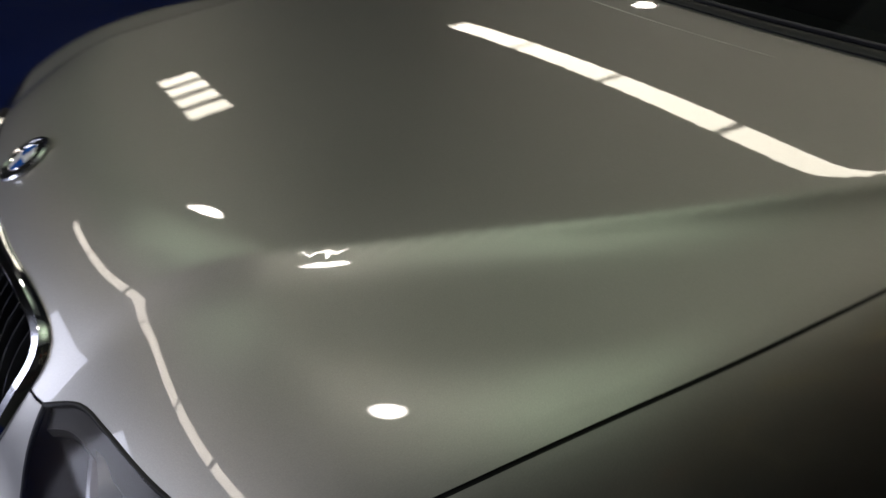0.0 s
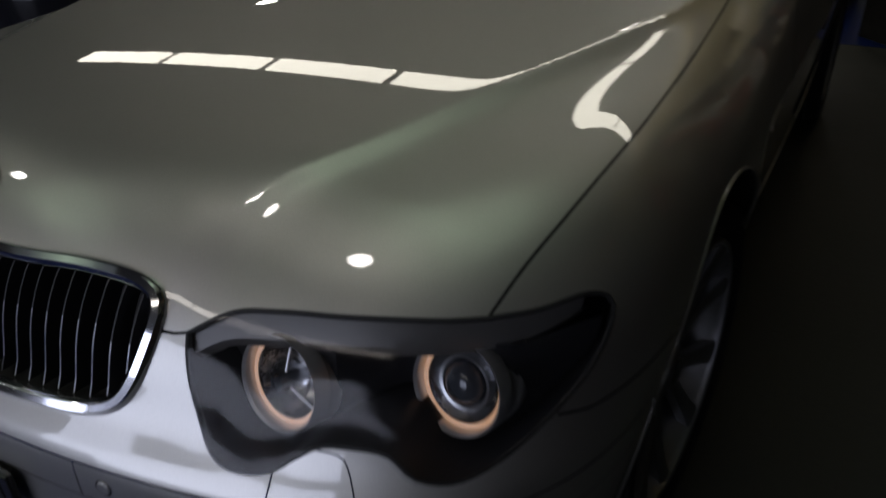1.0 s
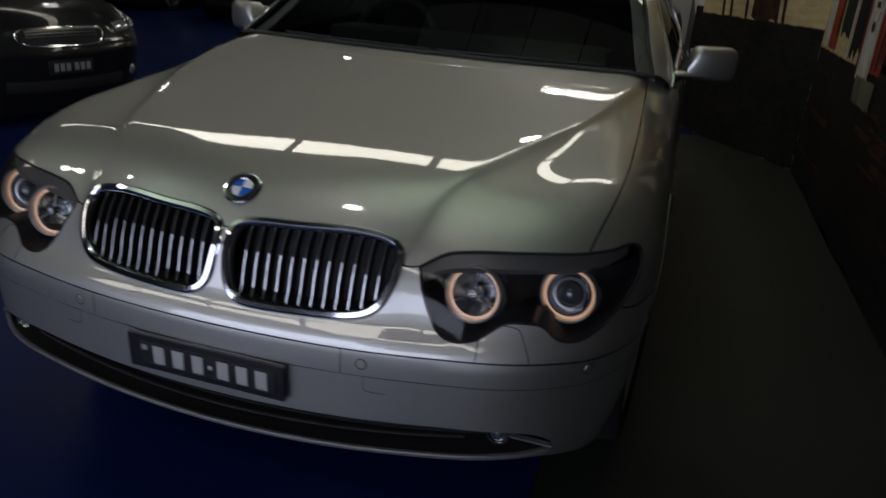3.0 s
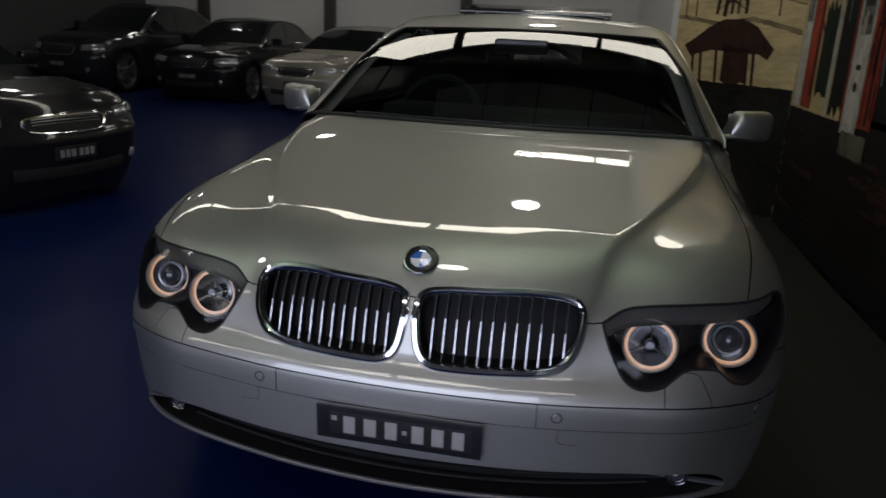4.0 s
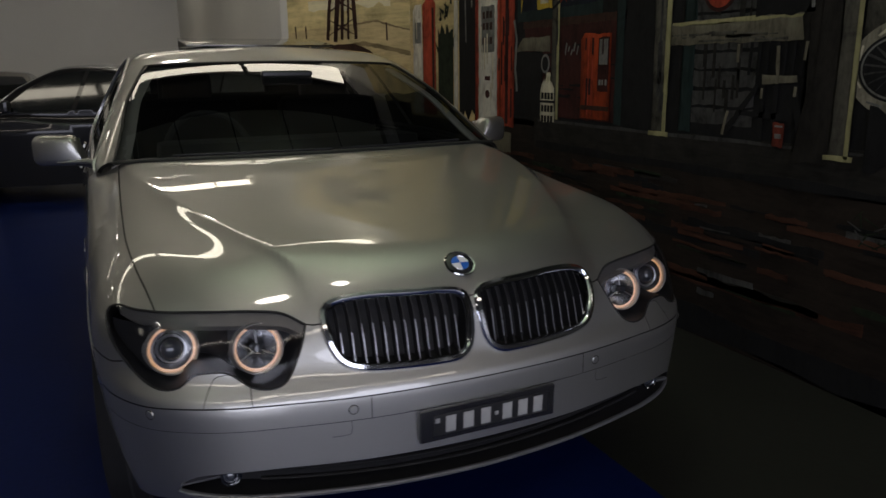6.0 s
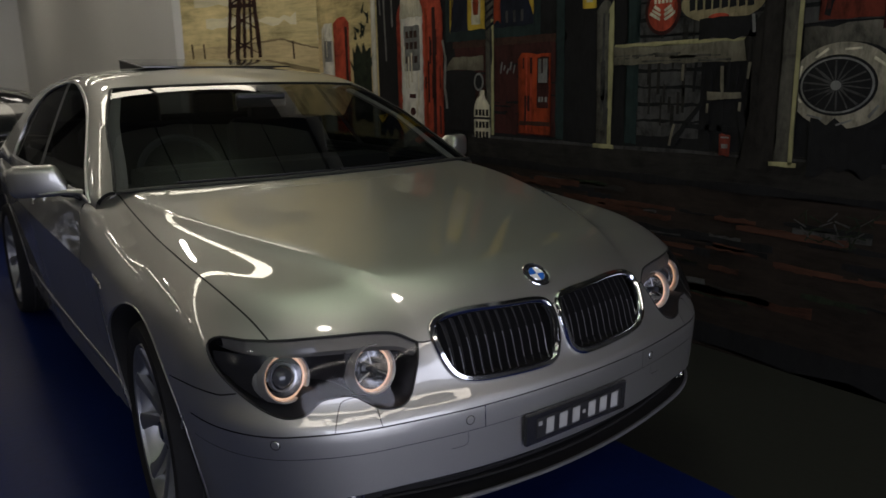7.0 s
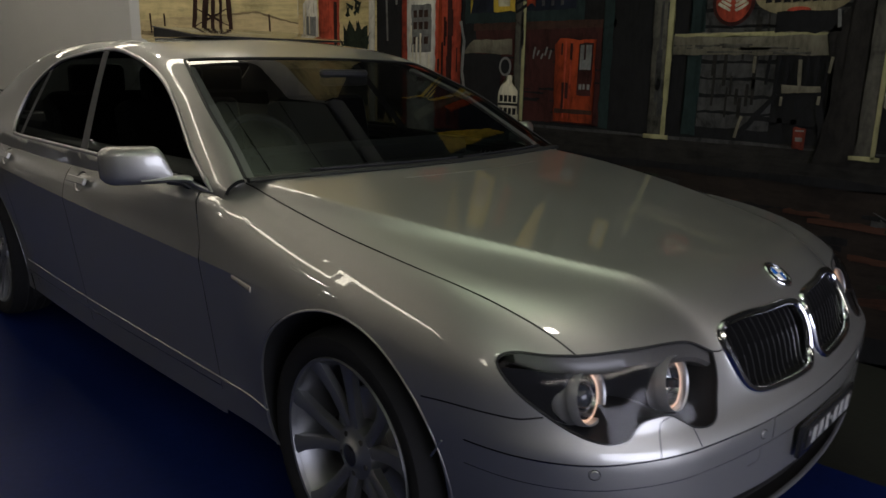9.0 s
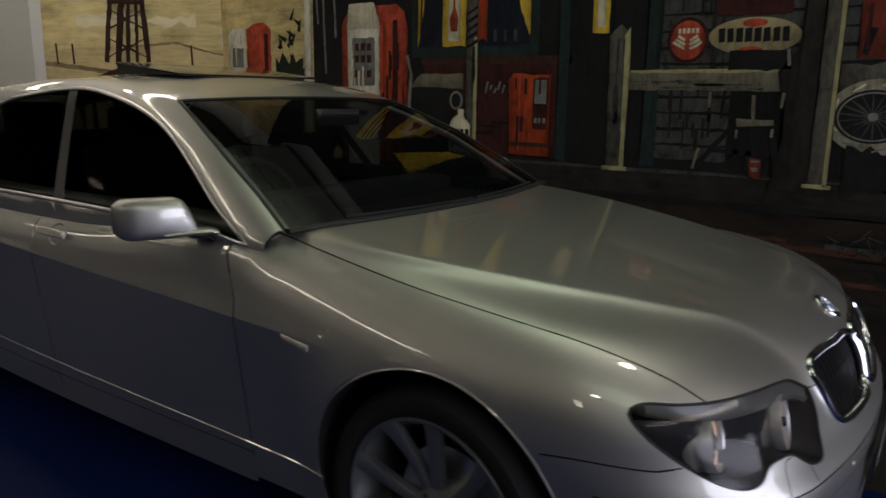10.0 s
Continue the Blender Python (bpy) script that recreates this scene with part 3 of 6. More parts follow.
door_seam = FRONT.flat(outward(lower, np.array([(.2, door_y + max(z - .78, 0) * .35, z) for z in np.linspace(.15, .955, 40)]), np.array([[1.0, 0, 0]]).repeat(40, 0), 1.2))
past_zone = np.vstack([door_seam, [(3.1, door_seam[-1, 1]), (3.1, door_seam[0, 1])]])
G = .0021
seams = [(f_edge, G), (f_seam, G * .9), (strip_lines[0], .0019), (strip_lines[1], .0007), (seam_pdc, .0012), (washer, .001), (tow, .0006), (door_seam, .001)]
wing_crease = snap(lower, [(.93, y, crease_z(y)) for y in np.linspace(1.14, 1.54, 30)])
wing_crease[:, 2] = crease_z(wing_crease[:, 1])
uv, tri, mid = tile(FRONT, (0.0, -.42, 2.35, .62), .021, [loops["lamp"], loops["kidney"], loops["slot"], loops["arch"], hood_zone, low_zone], seams + [(FRONT.flat(wing_crease), .0012)])
P = FRONT.solid(uv)
P[np.abs(uv[:, 0]) < 1e-6, 0] = 0
N = gradient(lower, P)
zone = {k: inside(mid, v) for k, v in loops.items()}
out = inside(mid, hood_zone) | inside(mid, low_zone) | zone["arch"] | zone["slot"]
gap = np.zeros(len(mid), bool)
for l, w in seams:
    gap |= near_line(mid, l) < w * 1.02
past = inside(mid, past_zone)
body = ~out & ~zone["lamp"] & ~zone["kidney"] & ~gap & ~past
fender_zone = np.vstack([f_seam, [(f_seam[-1, 0] + .1, f_seam[-1, 1] - .15), (3, -.6), (3, 1.5), (f_edge[48, 0], 1.5), (FRONT.flat(np.array([(.80, .33, .69)]))[0])]])
wing = inside(mid, fender_zone) & body
edge_gap = gap & ~(inside(mid, hood_zone) & (near_line(mid, f_edge) > G * 1.1)) & ~zone["lamp"] & ~zone["kidney"] & ~zone["slot"] & ~zone["arch"] & ~past
BUMPER_TRIS = tri[body & ~wing]
for k, piece in enumerate(islands(BUMPER_TRIS)):
    pc = take(P, N, piece)
    if np.abs(P[piece].reshape(-1, 3)[:, 0]).min() < 1e-4:
        whole("bumper", pc, PAINT, car, "silver painted front bumper")
    else:
        both_sides("bumper_panel", pc, PAINT, car)
both_sides("wing", take(P, N, tri[wing]), PAINT, car)
whole("seam_seal", take(P, N, tri[edge_gap], .0035), SEAL, car, "dark panel gaps")
LAMP_PIECE = take(P, N, tri[zone["lamp"]], -.001)
# the lens swells over each round lamp
for cx, cz in ((.537, .640), (.735, .636)):
    swell = np.exp(-((LAMP_PIECE[0][:, 0] - cx) ** 2 + (LAMP_PIECE[0][:, 2] - cz) ** 2) / .0021)
    LAMP_PIECE[0][:] = LAMP_PIECE[0] + (.014 * swell)[:, None] * (LAMP_PIECE[2] * .4 + np.array([.1, -.75, -.45]))

# bonnet
h_edge, h_kid = HOOD.flat(hood_edge), HOOD.flat(kidney_loop)
cowl = HOOD.flat(curve_points([(.78, 1.53, .985), (.7, 1.452, .985), (.45, 1.378, .99), (0, 1.34, .99)], 30))
h_loop = np.vstack([shifted(h_edge, G * .9), cowl[1:], [(-.1, cowl[-1, 1]), (-.1, h_edge[0, 1] + G * .9)]])
uv, tri, mid = tile(HOOD, (0.0, .5, .82, 1.85), .0105, [h_loop, h_kid], [])
P = HOOD.solid(uv)
P[np.abs(uv[:, 0]) < 1e-6, 0] = 0
N = gradient(lower, P)
whole("bonnet", take(P, N, tri[inside(mid, h_loop) & ~inside(mid, h_kid)]), PAINT, car, "silver bonnet with two sharp creases")

# doors and rear wing
rear_arch = np.array([(.92, REAR_Y - ARCH_R * math.cos(a), ARCH_Z + ARCH_R * math.sin(a)) for a in np.linspace(-.75, math.pi + .75, 60)])
s_arch = FLANK.flat(rear_arch)
door_lines = {"a": [(.9, door_y + max(z - .78, 0) * .35, z) for z in np.linspace(.1, 1.05, 30)],
              "b": [(.9, 2.66 - max(z - .9, 0) * .3, z) for z in np.linspace(.22, 1.05, 30)],
              "c": [(.9, 3.36 + .3 * (z - .3), z) for z in np.linspace(.22, 1.05, 30)]}
s_line = {k: FLANK.flat(np.array(v)) for k, v in door_lines.items()}
sill = FLANK.flat(np.array([(.9, y, .285) for y in np.linspace(1.2, 3.5, 40)]))
seams = [(s_line["a"], .0022), (s_line["b"], .0022), (s_line["c"], .0022), (sill, .0022)]
crease = snap(lower, [(.93, y, crease_z(y)) for y in np.linspace(1.5, 4.0, 80)])
crease[:, 2] = crease_z(crease[:, 1])
uv, tri, mid = tile(FLANK, (1.5, -.48, 4.1, .66), .03, [s_arch], seams + [(FLANK.flat(crease), .0012)])
P = FLANK.solid(uv)
N = gradient(lower, P)
gap = np.zeros(len(mid), bool)
for l, w in seams:
    gap |= near_line(mid, l) < w * 1.02
M = P[tri].mean(1)
line_y = {k: np.interp(M[:, 2], np.array(v)[:, 2], np.array(v)[:, 1]) for k, v in door_lines.items()}
ok = ~gap & ~inside(mid, s_arch) & (M[:, 1] > line_y["a"])
low = (M[:, 2] < .285) & (M[:, 1] < 3.45)
both_sides("front_door", take(P, N, tri[ok & ~low & (M[:, 1] < line_y["b"])]), PAINT, car)
both_sides("rear_door", take(P, N, tri[ok & ~low & (M[:, 1] > line_y["b"]) & (M[:, 1] < line_y["c"])]), PAINT, car)
both_sides("rear_wing", take(P, N, tri[ok & ~low & (M[:, 1] > line_y["c"])]), PAINT, car)
both_sides("sill", take(P, N, tri[ok & low], .004), PAINT, car)
both_sides("door_seal", take(P, N, tri[gap & ~inside(mid, s_arch) & (M[:, 1] > line_y["a"] - .005)], .004), SEAL, car)
uv, tri, mid = tile(TAIL, (0.0, -.42, math.pi / 2 + .02, 1.4), .04, [], [])
P = TAIL.solid(uv)
P[np.abs(uv[:, 0]) < 1e-6, 0] = 0
whole("tail", take(P, gradient(lower, P), tri), PAINT, car, "silver boot and rear bumper")

# cabin: windscreen, side windows, roof and pillars
SCREEN_EDGE = [(0, 1.352, .995), (.25, 1.366, .995), (.5, 1.408, .99), (.70, 1.455, .985), (.785, 1.475, .985)]
SCREEN_SIDE = [(.785, 1.475, .985), (.749, 1.62, 1.07), (.703, 1.85, 1.197), (.607, 2.155, 1.345)]
SCREEN_TOP = [(.607, 2.155, 1.345), (.585, 2.172, 1.352), (.4, 2.145, 1.368), (.2, 2.125, 1.376), (0, 2.118, 1.378)]
ws = np.vstack([curve_points(SCREEN_EDGE, 20)[:-1], curve_points(SCREEN_SIDE, 20)[:-1], curve_points(SCREEN_TOP, 20), [(-.05, 2.118, 1.378), (-.05, 1.352, .995)]])
DLO = [(.866, 1.56, .945), (.82, 1.736, 1.046), (.753, 1.954, 1.177), (.711, 2.12, 1.258), (.676, 2.323, 1.318), (.645, 2.584, 1.36), (.64, 2.766, 1.368), (.658, 3.033, 1.346), (.681, 3.245, 1.31),
       (.735, 3.414, 1.21), (.80, 3.46, 1.10), (.846, 3.43, 1.01), (.855, 3.36, .985), (.86, 2.97, .982), (.862, 2.363, .978), (.866, 1.8, .968)]
dlo = curve_points(DLO, 110, True)
c_ws, c_dlo = CABIN.flat(ws), CABIN.flat(dlo)
rear_glass = CABIN.flat(np.vstack([curve_points([(0, 4.36, 1.02), (.4, 4.3, 1.03), (.68, 4.15, 1.06)], 12)[:-1], curve_points([(.68, 4.15, 1.06), (.60, 3.7, 1.28), (.55, 3.62, 1.33)], 10)[:-1], curve_points([(.55, 3.62, 1.33), (.3, 3.66, 1.345), (0, 3.67, 1.35)], 12)]))
rear_glass = np.vstack([rear_glass, [(math.pi + .04, rear_glass[-1, 1]), (math.pi + .04, rear_glass[0, 1])]])
bar = {"b": [(.866 - .6 * (z - .945), 2.545 + .55 * (z - .98), z) for z in np.linspace(.9, 1.42, 14)], "c": [(.866 - .6 * (z - .945), 3.30 - .15 * (z - .98), z) for z in np.linspace(.9, 1.42, 14)]}
posts = [(CABIN.flat(np.array(bar["b"])), .034), (CABIN.flat(np.array(bar["c"])), .012)]
foot = snap(cabin, curve_points([(.785, 1.475, .986), (.80, 1.49, .965), (.812, 1.50, .935), (.82, 1.505, .89)], 20))
uv, tri, mid = tile(CABIN, (0.0, -.02, math.pi, 1.5), .022, [c_ws, c_dlo, rear_glass], posts + [(CABIN.flat(foot), .0008)])
P = CABIN.solid(uv)
P[(np.abs(uv[:, 0]) < 1e-6), 0] = 0
N = gradient(cabin, P)
M = P[tri].mean(1)
i_ws, i_dlo, i_rg = inside(mid, c_ws), inside(mid, c_dlo), inside(mid, rear_glass)
i_post = np.zeros(len(mid), bool)
for l, w in posts:
    i_post |= (near_line(mid, l) < w * 1.02) & i_dlo
shell = ~i_ws & ~i_dlo & ~i_rg & (lower(*M.T) > -.02) & (M[:, 2] > .9) & ((M[:, 2] > .985) | (M[:, 1] > np.interp(M[:, 2], foot[::-1, 2], foot[::-1, 1])))
whole("roof", take(P, N, tri[shell]), PAINT, car, "silver roof and pillars")
for piece in islands(tri[i_post]):
    both_sides("door_post", take(P, N, piece, .002), PLASTIC, car, "black window post")
whole("inner_lining", take(P, N, tri[shell], .014), TRIM, car, "dark cabin lining")
glass = whole("windscreen", take(P, N, tri[i_ws], .003), SCREEN, car, "dark reflecting windscreen")
glass.visible_shadow = False
for o in (*both_sides("side_window", take(P, N, tri[i_dlo & ~i_post], .003), TINTED, car, "dark side windows"), whole("rear_window", take(P, N, tri[i_rg], .003), TINTED, car)):
    o.visible_shadow = False

# ---- grilles, lamps and trim of the saloon ----
def recess(name, loop, depth, material, parent, shrink=1.0, label="", rim=0.0):
    """A hollow behind a closed line: walls that run back by depth and a back plate."""
    L = np.array(loop)
    c = L.mean(0)
    B = c + (L - c) * shrink + np.array(depth)
    n = len(L)
    bm = bmesh.new()
    f = [bm.verts.new(v) for v in L]
    b = [bm.verts.new(v) for v in B]
    for i in range(n):
        bm.faces.new((f[i], f[(i + 1) % n], b[(i + 1) % n], b[i]))
    bm.faces.new(b)
    bmesh.ops.triangulate(bm, faces=[q for q in bm.faces if len(q.verts) > 4])
    bmesh.ops.recalc_face_normals(bm, faces=bm.faces)
    return part(name, bm, material, parent, label)


def flipped(loop, s):
    L = np.array(loop) * np.array([s, 1, 1.0])
    return L if s > 0 else L[::-1]


LAMP_RING = plain("lamp_ring", (0.6, 0.6, 0.6), 0.34, 0.7, 0.2, 30)
LIP_GREY = plain("lip_grey", (0.2, 0.2, 0.21), 0.4, 0.6, 0.15, 20)
GRILLE_DARK = plain("grille_back", (0.008, 0.008, 0.009), 0.7, 0, 0.2, 30)
SLAT = plain("grille_slat", (0.52, 0.53, 0.55), 0.3, 1.0, 0.1, 30)
REFLECTOR = plain("lamp_reflector", (0.6, 0.6, 0.61), 0.16, 1.0, 0.3, 60, 0.004)
BULB_GLASS = plain("projector_glass", (0.05, 0.055, 0.065), 0.05, 0.2, 0.1, coat=1.0)
MESH_DARK = plain("intake_mesh", (0.014, 0.014, 0.015), 0.55, 0, 0.3, 60, 0.001)


def kidney(s):
    loop = flipped(kidney_loop, s)
    nrm = gradient(lower, loop)
    frame_part = part("kidney_frame", sweep(loop, [(-.0115, -.012), (.0095, -.012), (.0115, -.002), (.0095, .006), (.004, .0105), (-.005, .0095), (-.010, .0045), (-.0125, -.004)], True, nrm), CHROME, car, "polished chrome grille surround")
    recess("kidney_back", loop, (0, .075, 0), GRILLE_DARK, frame_part, 1.0, "dark hollow behind the grille")
    xs = np.linspace(.04, .362, 13)[:-1] + .013
    for x in xs:
        zz = loop[:, 2]
        near = np.abs(np.abs(loop[:, 0]) - x)
        mid_z = (zz.max() + zz.min()) / 2
        hi = zz[(zz > mid_z) & (near < .03)].max() - .006
        lo = zz[(zz < mid_z) & (near < .03)].min() + .007
        zs = np.linspace(lo, hi, 9)
        pts = outward(lower, np.array([(s * x, .85, z) for z in zs]), np.array([[0, -1.0, 0]]).repeat(9, 0), 1.2)
        pts = snap(lower, pts) * np.array([0, 1, 0]) + np.stack([np.full(9, s * x), np.zeros(9), zs], 1) + np.array([0, .012, 0])
        bm = bmesh.new()
        rows = [[bm.verts.new(p + np.array(o)) for o in ((-.0014, 0, 0), (.0014, 0, 0), (.0017, .03, 0), (-.0017, .03, 0))] for p in pts]
        for p, q in zip(rows[:-1], rows[1:]):
            for j in range(4):
                bm.faces.new((p[j], p[(j + 1) % 4], q[(j + 1) % 4], q[j]))
        bm.faces.new(rows[0][::-1])
        bm.faces.new(rows[-1])
        bmesh.ops.recalc_face_normals(bm, faces=bm.faces)
        bm.normal_update()
        for q in bm.faces:
            q.material_index = 0 if q.normal.y < -.9 else 1
        part("slat", bm, SLAT, frame_part, smooth=False).data.materials.append(PLASTIC)


def halo_unit(shell, at, s, projector):
    """One round lamp: bezel, bowl, glowing ring and bulb, facing forward."""
    m = Matrix.Translation((s * at[0], at[1], at[2])) @ pose(0, 0, .003, -13, 0, -s * 5) @ Matrix.Diagonal((.94, 1.0, .94, 1))
    unit = part("round_lamp", lathe([(.066, .075), (.0655, .05), (.067, .048), (.067, .03), (.0655, .028), (.0655, .012), (.067, .01), (.0665, -.008), (.0645, -.014), (.0610, -.011), (.060, .0), (.058, .02), (.052, .035)], 48, "y"), LAMP_RING, shell, "round lamp in a ribbed satin bezel")
    unit.matrix_basis = m
    def add_piece(name, bm, material, label=""):
        o = part(name, bm, material, shell, label)
        o.matrix_basis = m
        return o
    ring = [(.0555 * math.cos(a), .004, .0555 * math.sin(a)) for a in np.linspace(0, 2 * math.pi, 64, endpoint=False)]
    add_piece("halo", sweep(ring, oval(.004, .0036, 8), True, [(0, -1, 0)] * 64), HALO, "glowing amber halo ring")
    add_piece("reflector", lathe([(.052, .002), (.047, .012), (.036, .026), (.02, .036), (0, .04)], 40, "y"), REFLECTOR, "mirror reflector bowl")
    if projector:
        add_piece("projector", lathe([(0, -.012), (.014, -.010), (.025, -.003), (.031, .008), (.033, .02)], 40, "y"), BULB_GLASS, "dark projector lens")
        add_piece("collar", lathe([(.033, .006), (.037, .005), (.038, .02), (.034, .022)], 40, "y"), SATIN)
    else:
        add_piece("bulb_shield", lathe([(0, -.016), (.010, -.015), (.013, -.008), (.012, .03)], 24, "y"), BULB_GLASS, "dark bulb shield")
        for k in range(3):
            a = math.radians(90 + 120 * k)
            add_piece("strut", rod(.0016, (.012 * math.cos(a), .0, .012 * math.sin(a)), (.05 * math.cos(a), .006, .05 * math.sin(a)), n=8), SATIN)


def headlamp(s):
    loop = flipped(lamp_loop, s)
    inner = snap(lower, loop) - gradient(lower, loop) * .002
    shell = recess("headlamp", inner, (-.012 * s, .15, -.004), LAMP_SHELL, car, .92, "dark headlamp shell behind a clear lens")
    p, f, n = LAMP_PIECE if s > 0 else mirrored(*LAMP_PIECE)
    lens = link("lens", mesh_of("lens", p, f, LENS), shell, "clear headlamp lens")
    lens.visible_shadow = False
    rim = sweep(inner, oval(.0035, .0035, 8), True, gradient(lower, inner))
    part("lamp_seal", rim, SEAL, shell)
    top_line = snap(lower, flipped(np.vstack([curve_points(LAMP_TOP, 26), curve_points(LAMP_LOW[:3], 10)[1:]]), 1)) * np.array([s, 1, 1.0])
    t = np.linspace(0, 1, len(top_line))[:, None]
    bm = bmesh.new()
    rows = []
    for k, (dy, dz) in enumerate(((.005, -.005), (-.002, -.016), (-.013, -.034), (-.011, -.045), (.016, -.053), (.06, -.055))):
        line = top_line + np.concatenate([np.full_like(t, -.006 * s * 1.0), dy * (1 - .6 * t ** 6), dz * (1 - .45 * t ** 6)], 1)
        rows.append([bm.verts.new(v) for v in line])
    for p_, q_ in zip(rows[:-1], rows[1:]):
        for i in range(len(p_) - 1):
            bm.faces.new((p_[i], p_[i + 1], q_[i + 1], q_[i]))
    bmesh.ops.recalc_face_normals(bm, faces=bm.faces)
    part("lamp_eyelid", bm, EYELID, shell, "grey indicator band over the lamps")
    # moulded mask, pierced for the two round lamps
    edge = np.array([(abs(q[0]), q[2]) for q in inner])
    mid_ = edge.mean(0)
    rim_line = [tuple(q) for q in mid_ + (edge - mid_) * np.array([.93, .9])]
    holes = [[(cx + .0595 * math.cos(a), cz + .0595 * math.sin(a)) for a in np.linspace(0, 2 * math.pi, 36, endpoint=False)] for cx, cz in ((.537, .664), (.722, .658))]
    pts_, edges_ = [], []
    for ring_ in [rim_line] + holes:
        k0 = len(pts_)
        pts_ += ring_
        edges_ += [(k0 + i, k0 + (i + 1) % len(ring_)) for i in range(len(ring_))]
    pts_ += [(x, z) for x in np.arange(.46, .8, .02) for z in np.arange(.6, .75, .02)]
    flat, _, faces_, _, _, _ = delaunay_2d_cdt([Vector(q) for q in pts_], edges_, [], 0, 1e-6)
    flat = np.array([(q.x, q.y) for q in flat])
    faces_ = np.array([tuple(q) for q in faces_])
    cen = flat[faces_].mean(1)
    ok_ = inside(cen, np.array(rim_line)) & ~inside(cen, np.array(holes[0])) & ~inside(cen, np.array(holes[1])) & (cen[:, 1] < .718)
    bm = bmesh.new()
    vs_ = [bm.verts.new((s * x, .184 + .09 * (x - .527) + .078 * (lambda w: w * w * (3 - 2 * w))(min(max((x - .597) / .062, 0), 1)) + 1.6 * max(x - .775, 0), z)) for x, z in flat]
    for q in faces_[ok_]:
        bm.faces.new([vs_[i] for i in q])
    bmesh.ops.delete(bm, geom=[v for v in bm.verts if not v.link_faces], context="VERTS")
    bmesh.ops.recalc_face_normals(bm, faces=bm.faces)
    part("lamp_mask", bm, LAMP_SHELL, shell, "black moulded mask round the lamps")
    halo_unit(shell, (.537, .170, .660), s, False)
    halo_unit(shell, (.722, .268, .655), s, True)


for s in (1, -1):
    kidney(s)
    headlamp(s)

# lower intake, its lip and the fog lamps
full_slot = np.vstack([slot_line, (slot_line * np.array([-1, 1, 1]))[::-1][1:-1]])
recess("lower_intake", full_slot, (0, .09, .0), GRILLE_DARK, car, 1.0, "dark lower air intake")
lip = slot_line[np.argmax(slot_line[:, 0]) - 1:][::-1]
lip = np.vstack([(lip * np.array([-1, 1, 1])), lip[::-1][1:]])
part("intake_lip", sweep(lip, [(-.005, -.004), (.005, -.004), (.005, .003), (.002, .006), (-.003, .006)], False, [(0, -1, -.1)] * len(lip)), LIP_GREY, car, "bright lip under the intake")
for k in range(2):
    z = .328 + .026 * k
    pts = [(x, .2 * x * x + .045, z + .09 * x * x) for x in np.linspace(-.60 + .04 * (1 - k), .60 - .04 * (1 - k), 41)]
    part("intake_bar", sweep(pts, oval(.0035, .008, 8), False, [(0, -1, 0)] * 41), MESH_DARK, car)
for s in (1, -1):
    fog = part("fog_lamp", lathe([(0, -.004), (.012, -.001), (.019, .006), (.021, .012), (.024, .012), (.026, .05)], 28, "y"), BULB_GLASS, car, "small round fog lamp")
    fog.location = (s * .628, .118, .37)
    part("fog_ring", lathe([(.021, .004), (.024, .0), (.026, .006), (.025, .02)], 28, "y"), CHROME, fog)

# parking sensors
def sensor(at):
    p = snap(lower, [at])[0]
    n = Vector(gradient(lower, np.array([p]))[0])
    o = part("parking_sensor", lathe([(0, .0022), (.009, .002), (.0105, .0005), (.0105, -.003)], 28, "z"), PAINT, car, "round parking sensor")
    o.matrix_basis = Matrix.Translation(p) @ n.to_track_quat("Z", "Y").to_matrix().to_4x4()
    q = part("sensor_ring", lathe([(.0105, .0004), (.0125, .0006), (.0125, -.002)], 28, "z"), SEAL, o)
    return o


for s in (1, -1):
    sensor((s * .348, .025, .525))
    sensor((s * .80, .184, .532))

# number plate with a black frame: pale bars stand in for its marks
plate = part("number_plate", box((.384, .012, .086), (0, 0, 0), .004), GLOSSY_BLACK, car, "number plate in a black frame")
plate.matrix_basis = pose(0, -.006, .456, 3, 0, 0)
PLATE_FACE = plain("plate_face", (0.02, 0.02, 0.021), 0.4, 0, 0.2, 40)
PALE_PLATE = plain("pale_plate", (0.32, 0.32, 0.31), 0.45, 0.1, 0.15, 40)
PLATE_MARK = plain("plate_mark", (0.4, 0.4, 0.385), 0.45, 0.1, 0.15, 40)
part("plate_face", box((.330, .003, .056), (.006, -.0068, 0), .001), PLATE_FACE, plate, "black plate field with pale raised marks")
for x, w in ((-.148, .012), (-.112, .034), (-.063, .036), (-.014, .034), (.048, .034), (.094, .034), (.140, .034)):
    part("plate_mark", box((w if w < .02 else w * .8, .002, .012 if w < .02 else .044), (x, -.0088, .014 if w < .02 else 0), .0006), PLATE_MARK, plate)
part("plate_mark", box((.01, .002, .01), (.017, -.0088, 0), .0006), PLATE_MARK, plate)

# bonnet badge: a dark ring round blue and white quarters
bp = snap(lower, [(0, .158, .813)])[0]
bn = Vector(gradient(lower, np.array([bp]))[0])
badge = part("badge", lathe([(.0405, .0), (.0425, .003), (.0405, .0055), (.038, .0048), (.0372, .003)], 56, "z"), CHROME, car, "round enamel badge with a chrome rim")
badge.matrix_basis = Matrix.Translation(bp) @ bn.to_track_quat("Z", "Y").to_matrix().to_4x4()
part("badge_ring", lathe([(.0375, .0035), (.031, .0045), (.0255, .005)], 56, "z"), GLOSSY_BLACK, badge, "black enamel ring")
part("badge_rim", lathe([(.0255, .0048), (.0245, .0062), (.0235, .0052)], 56, "z"), CHROME, badge)
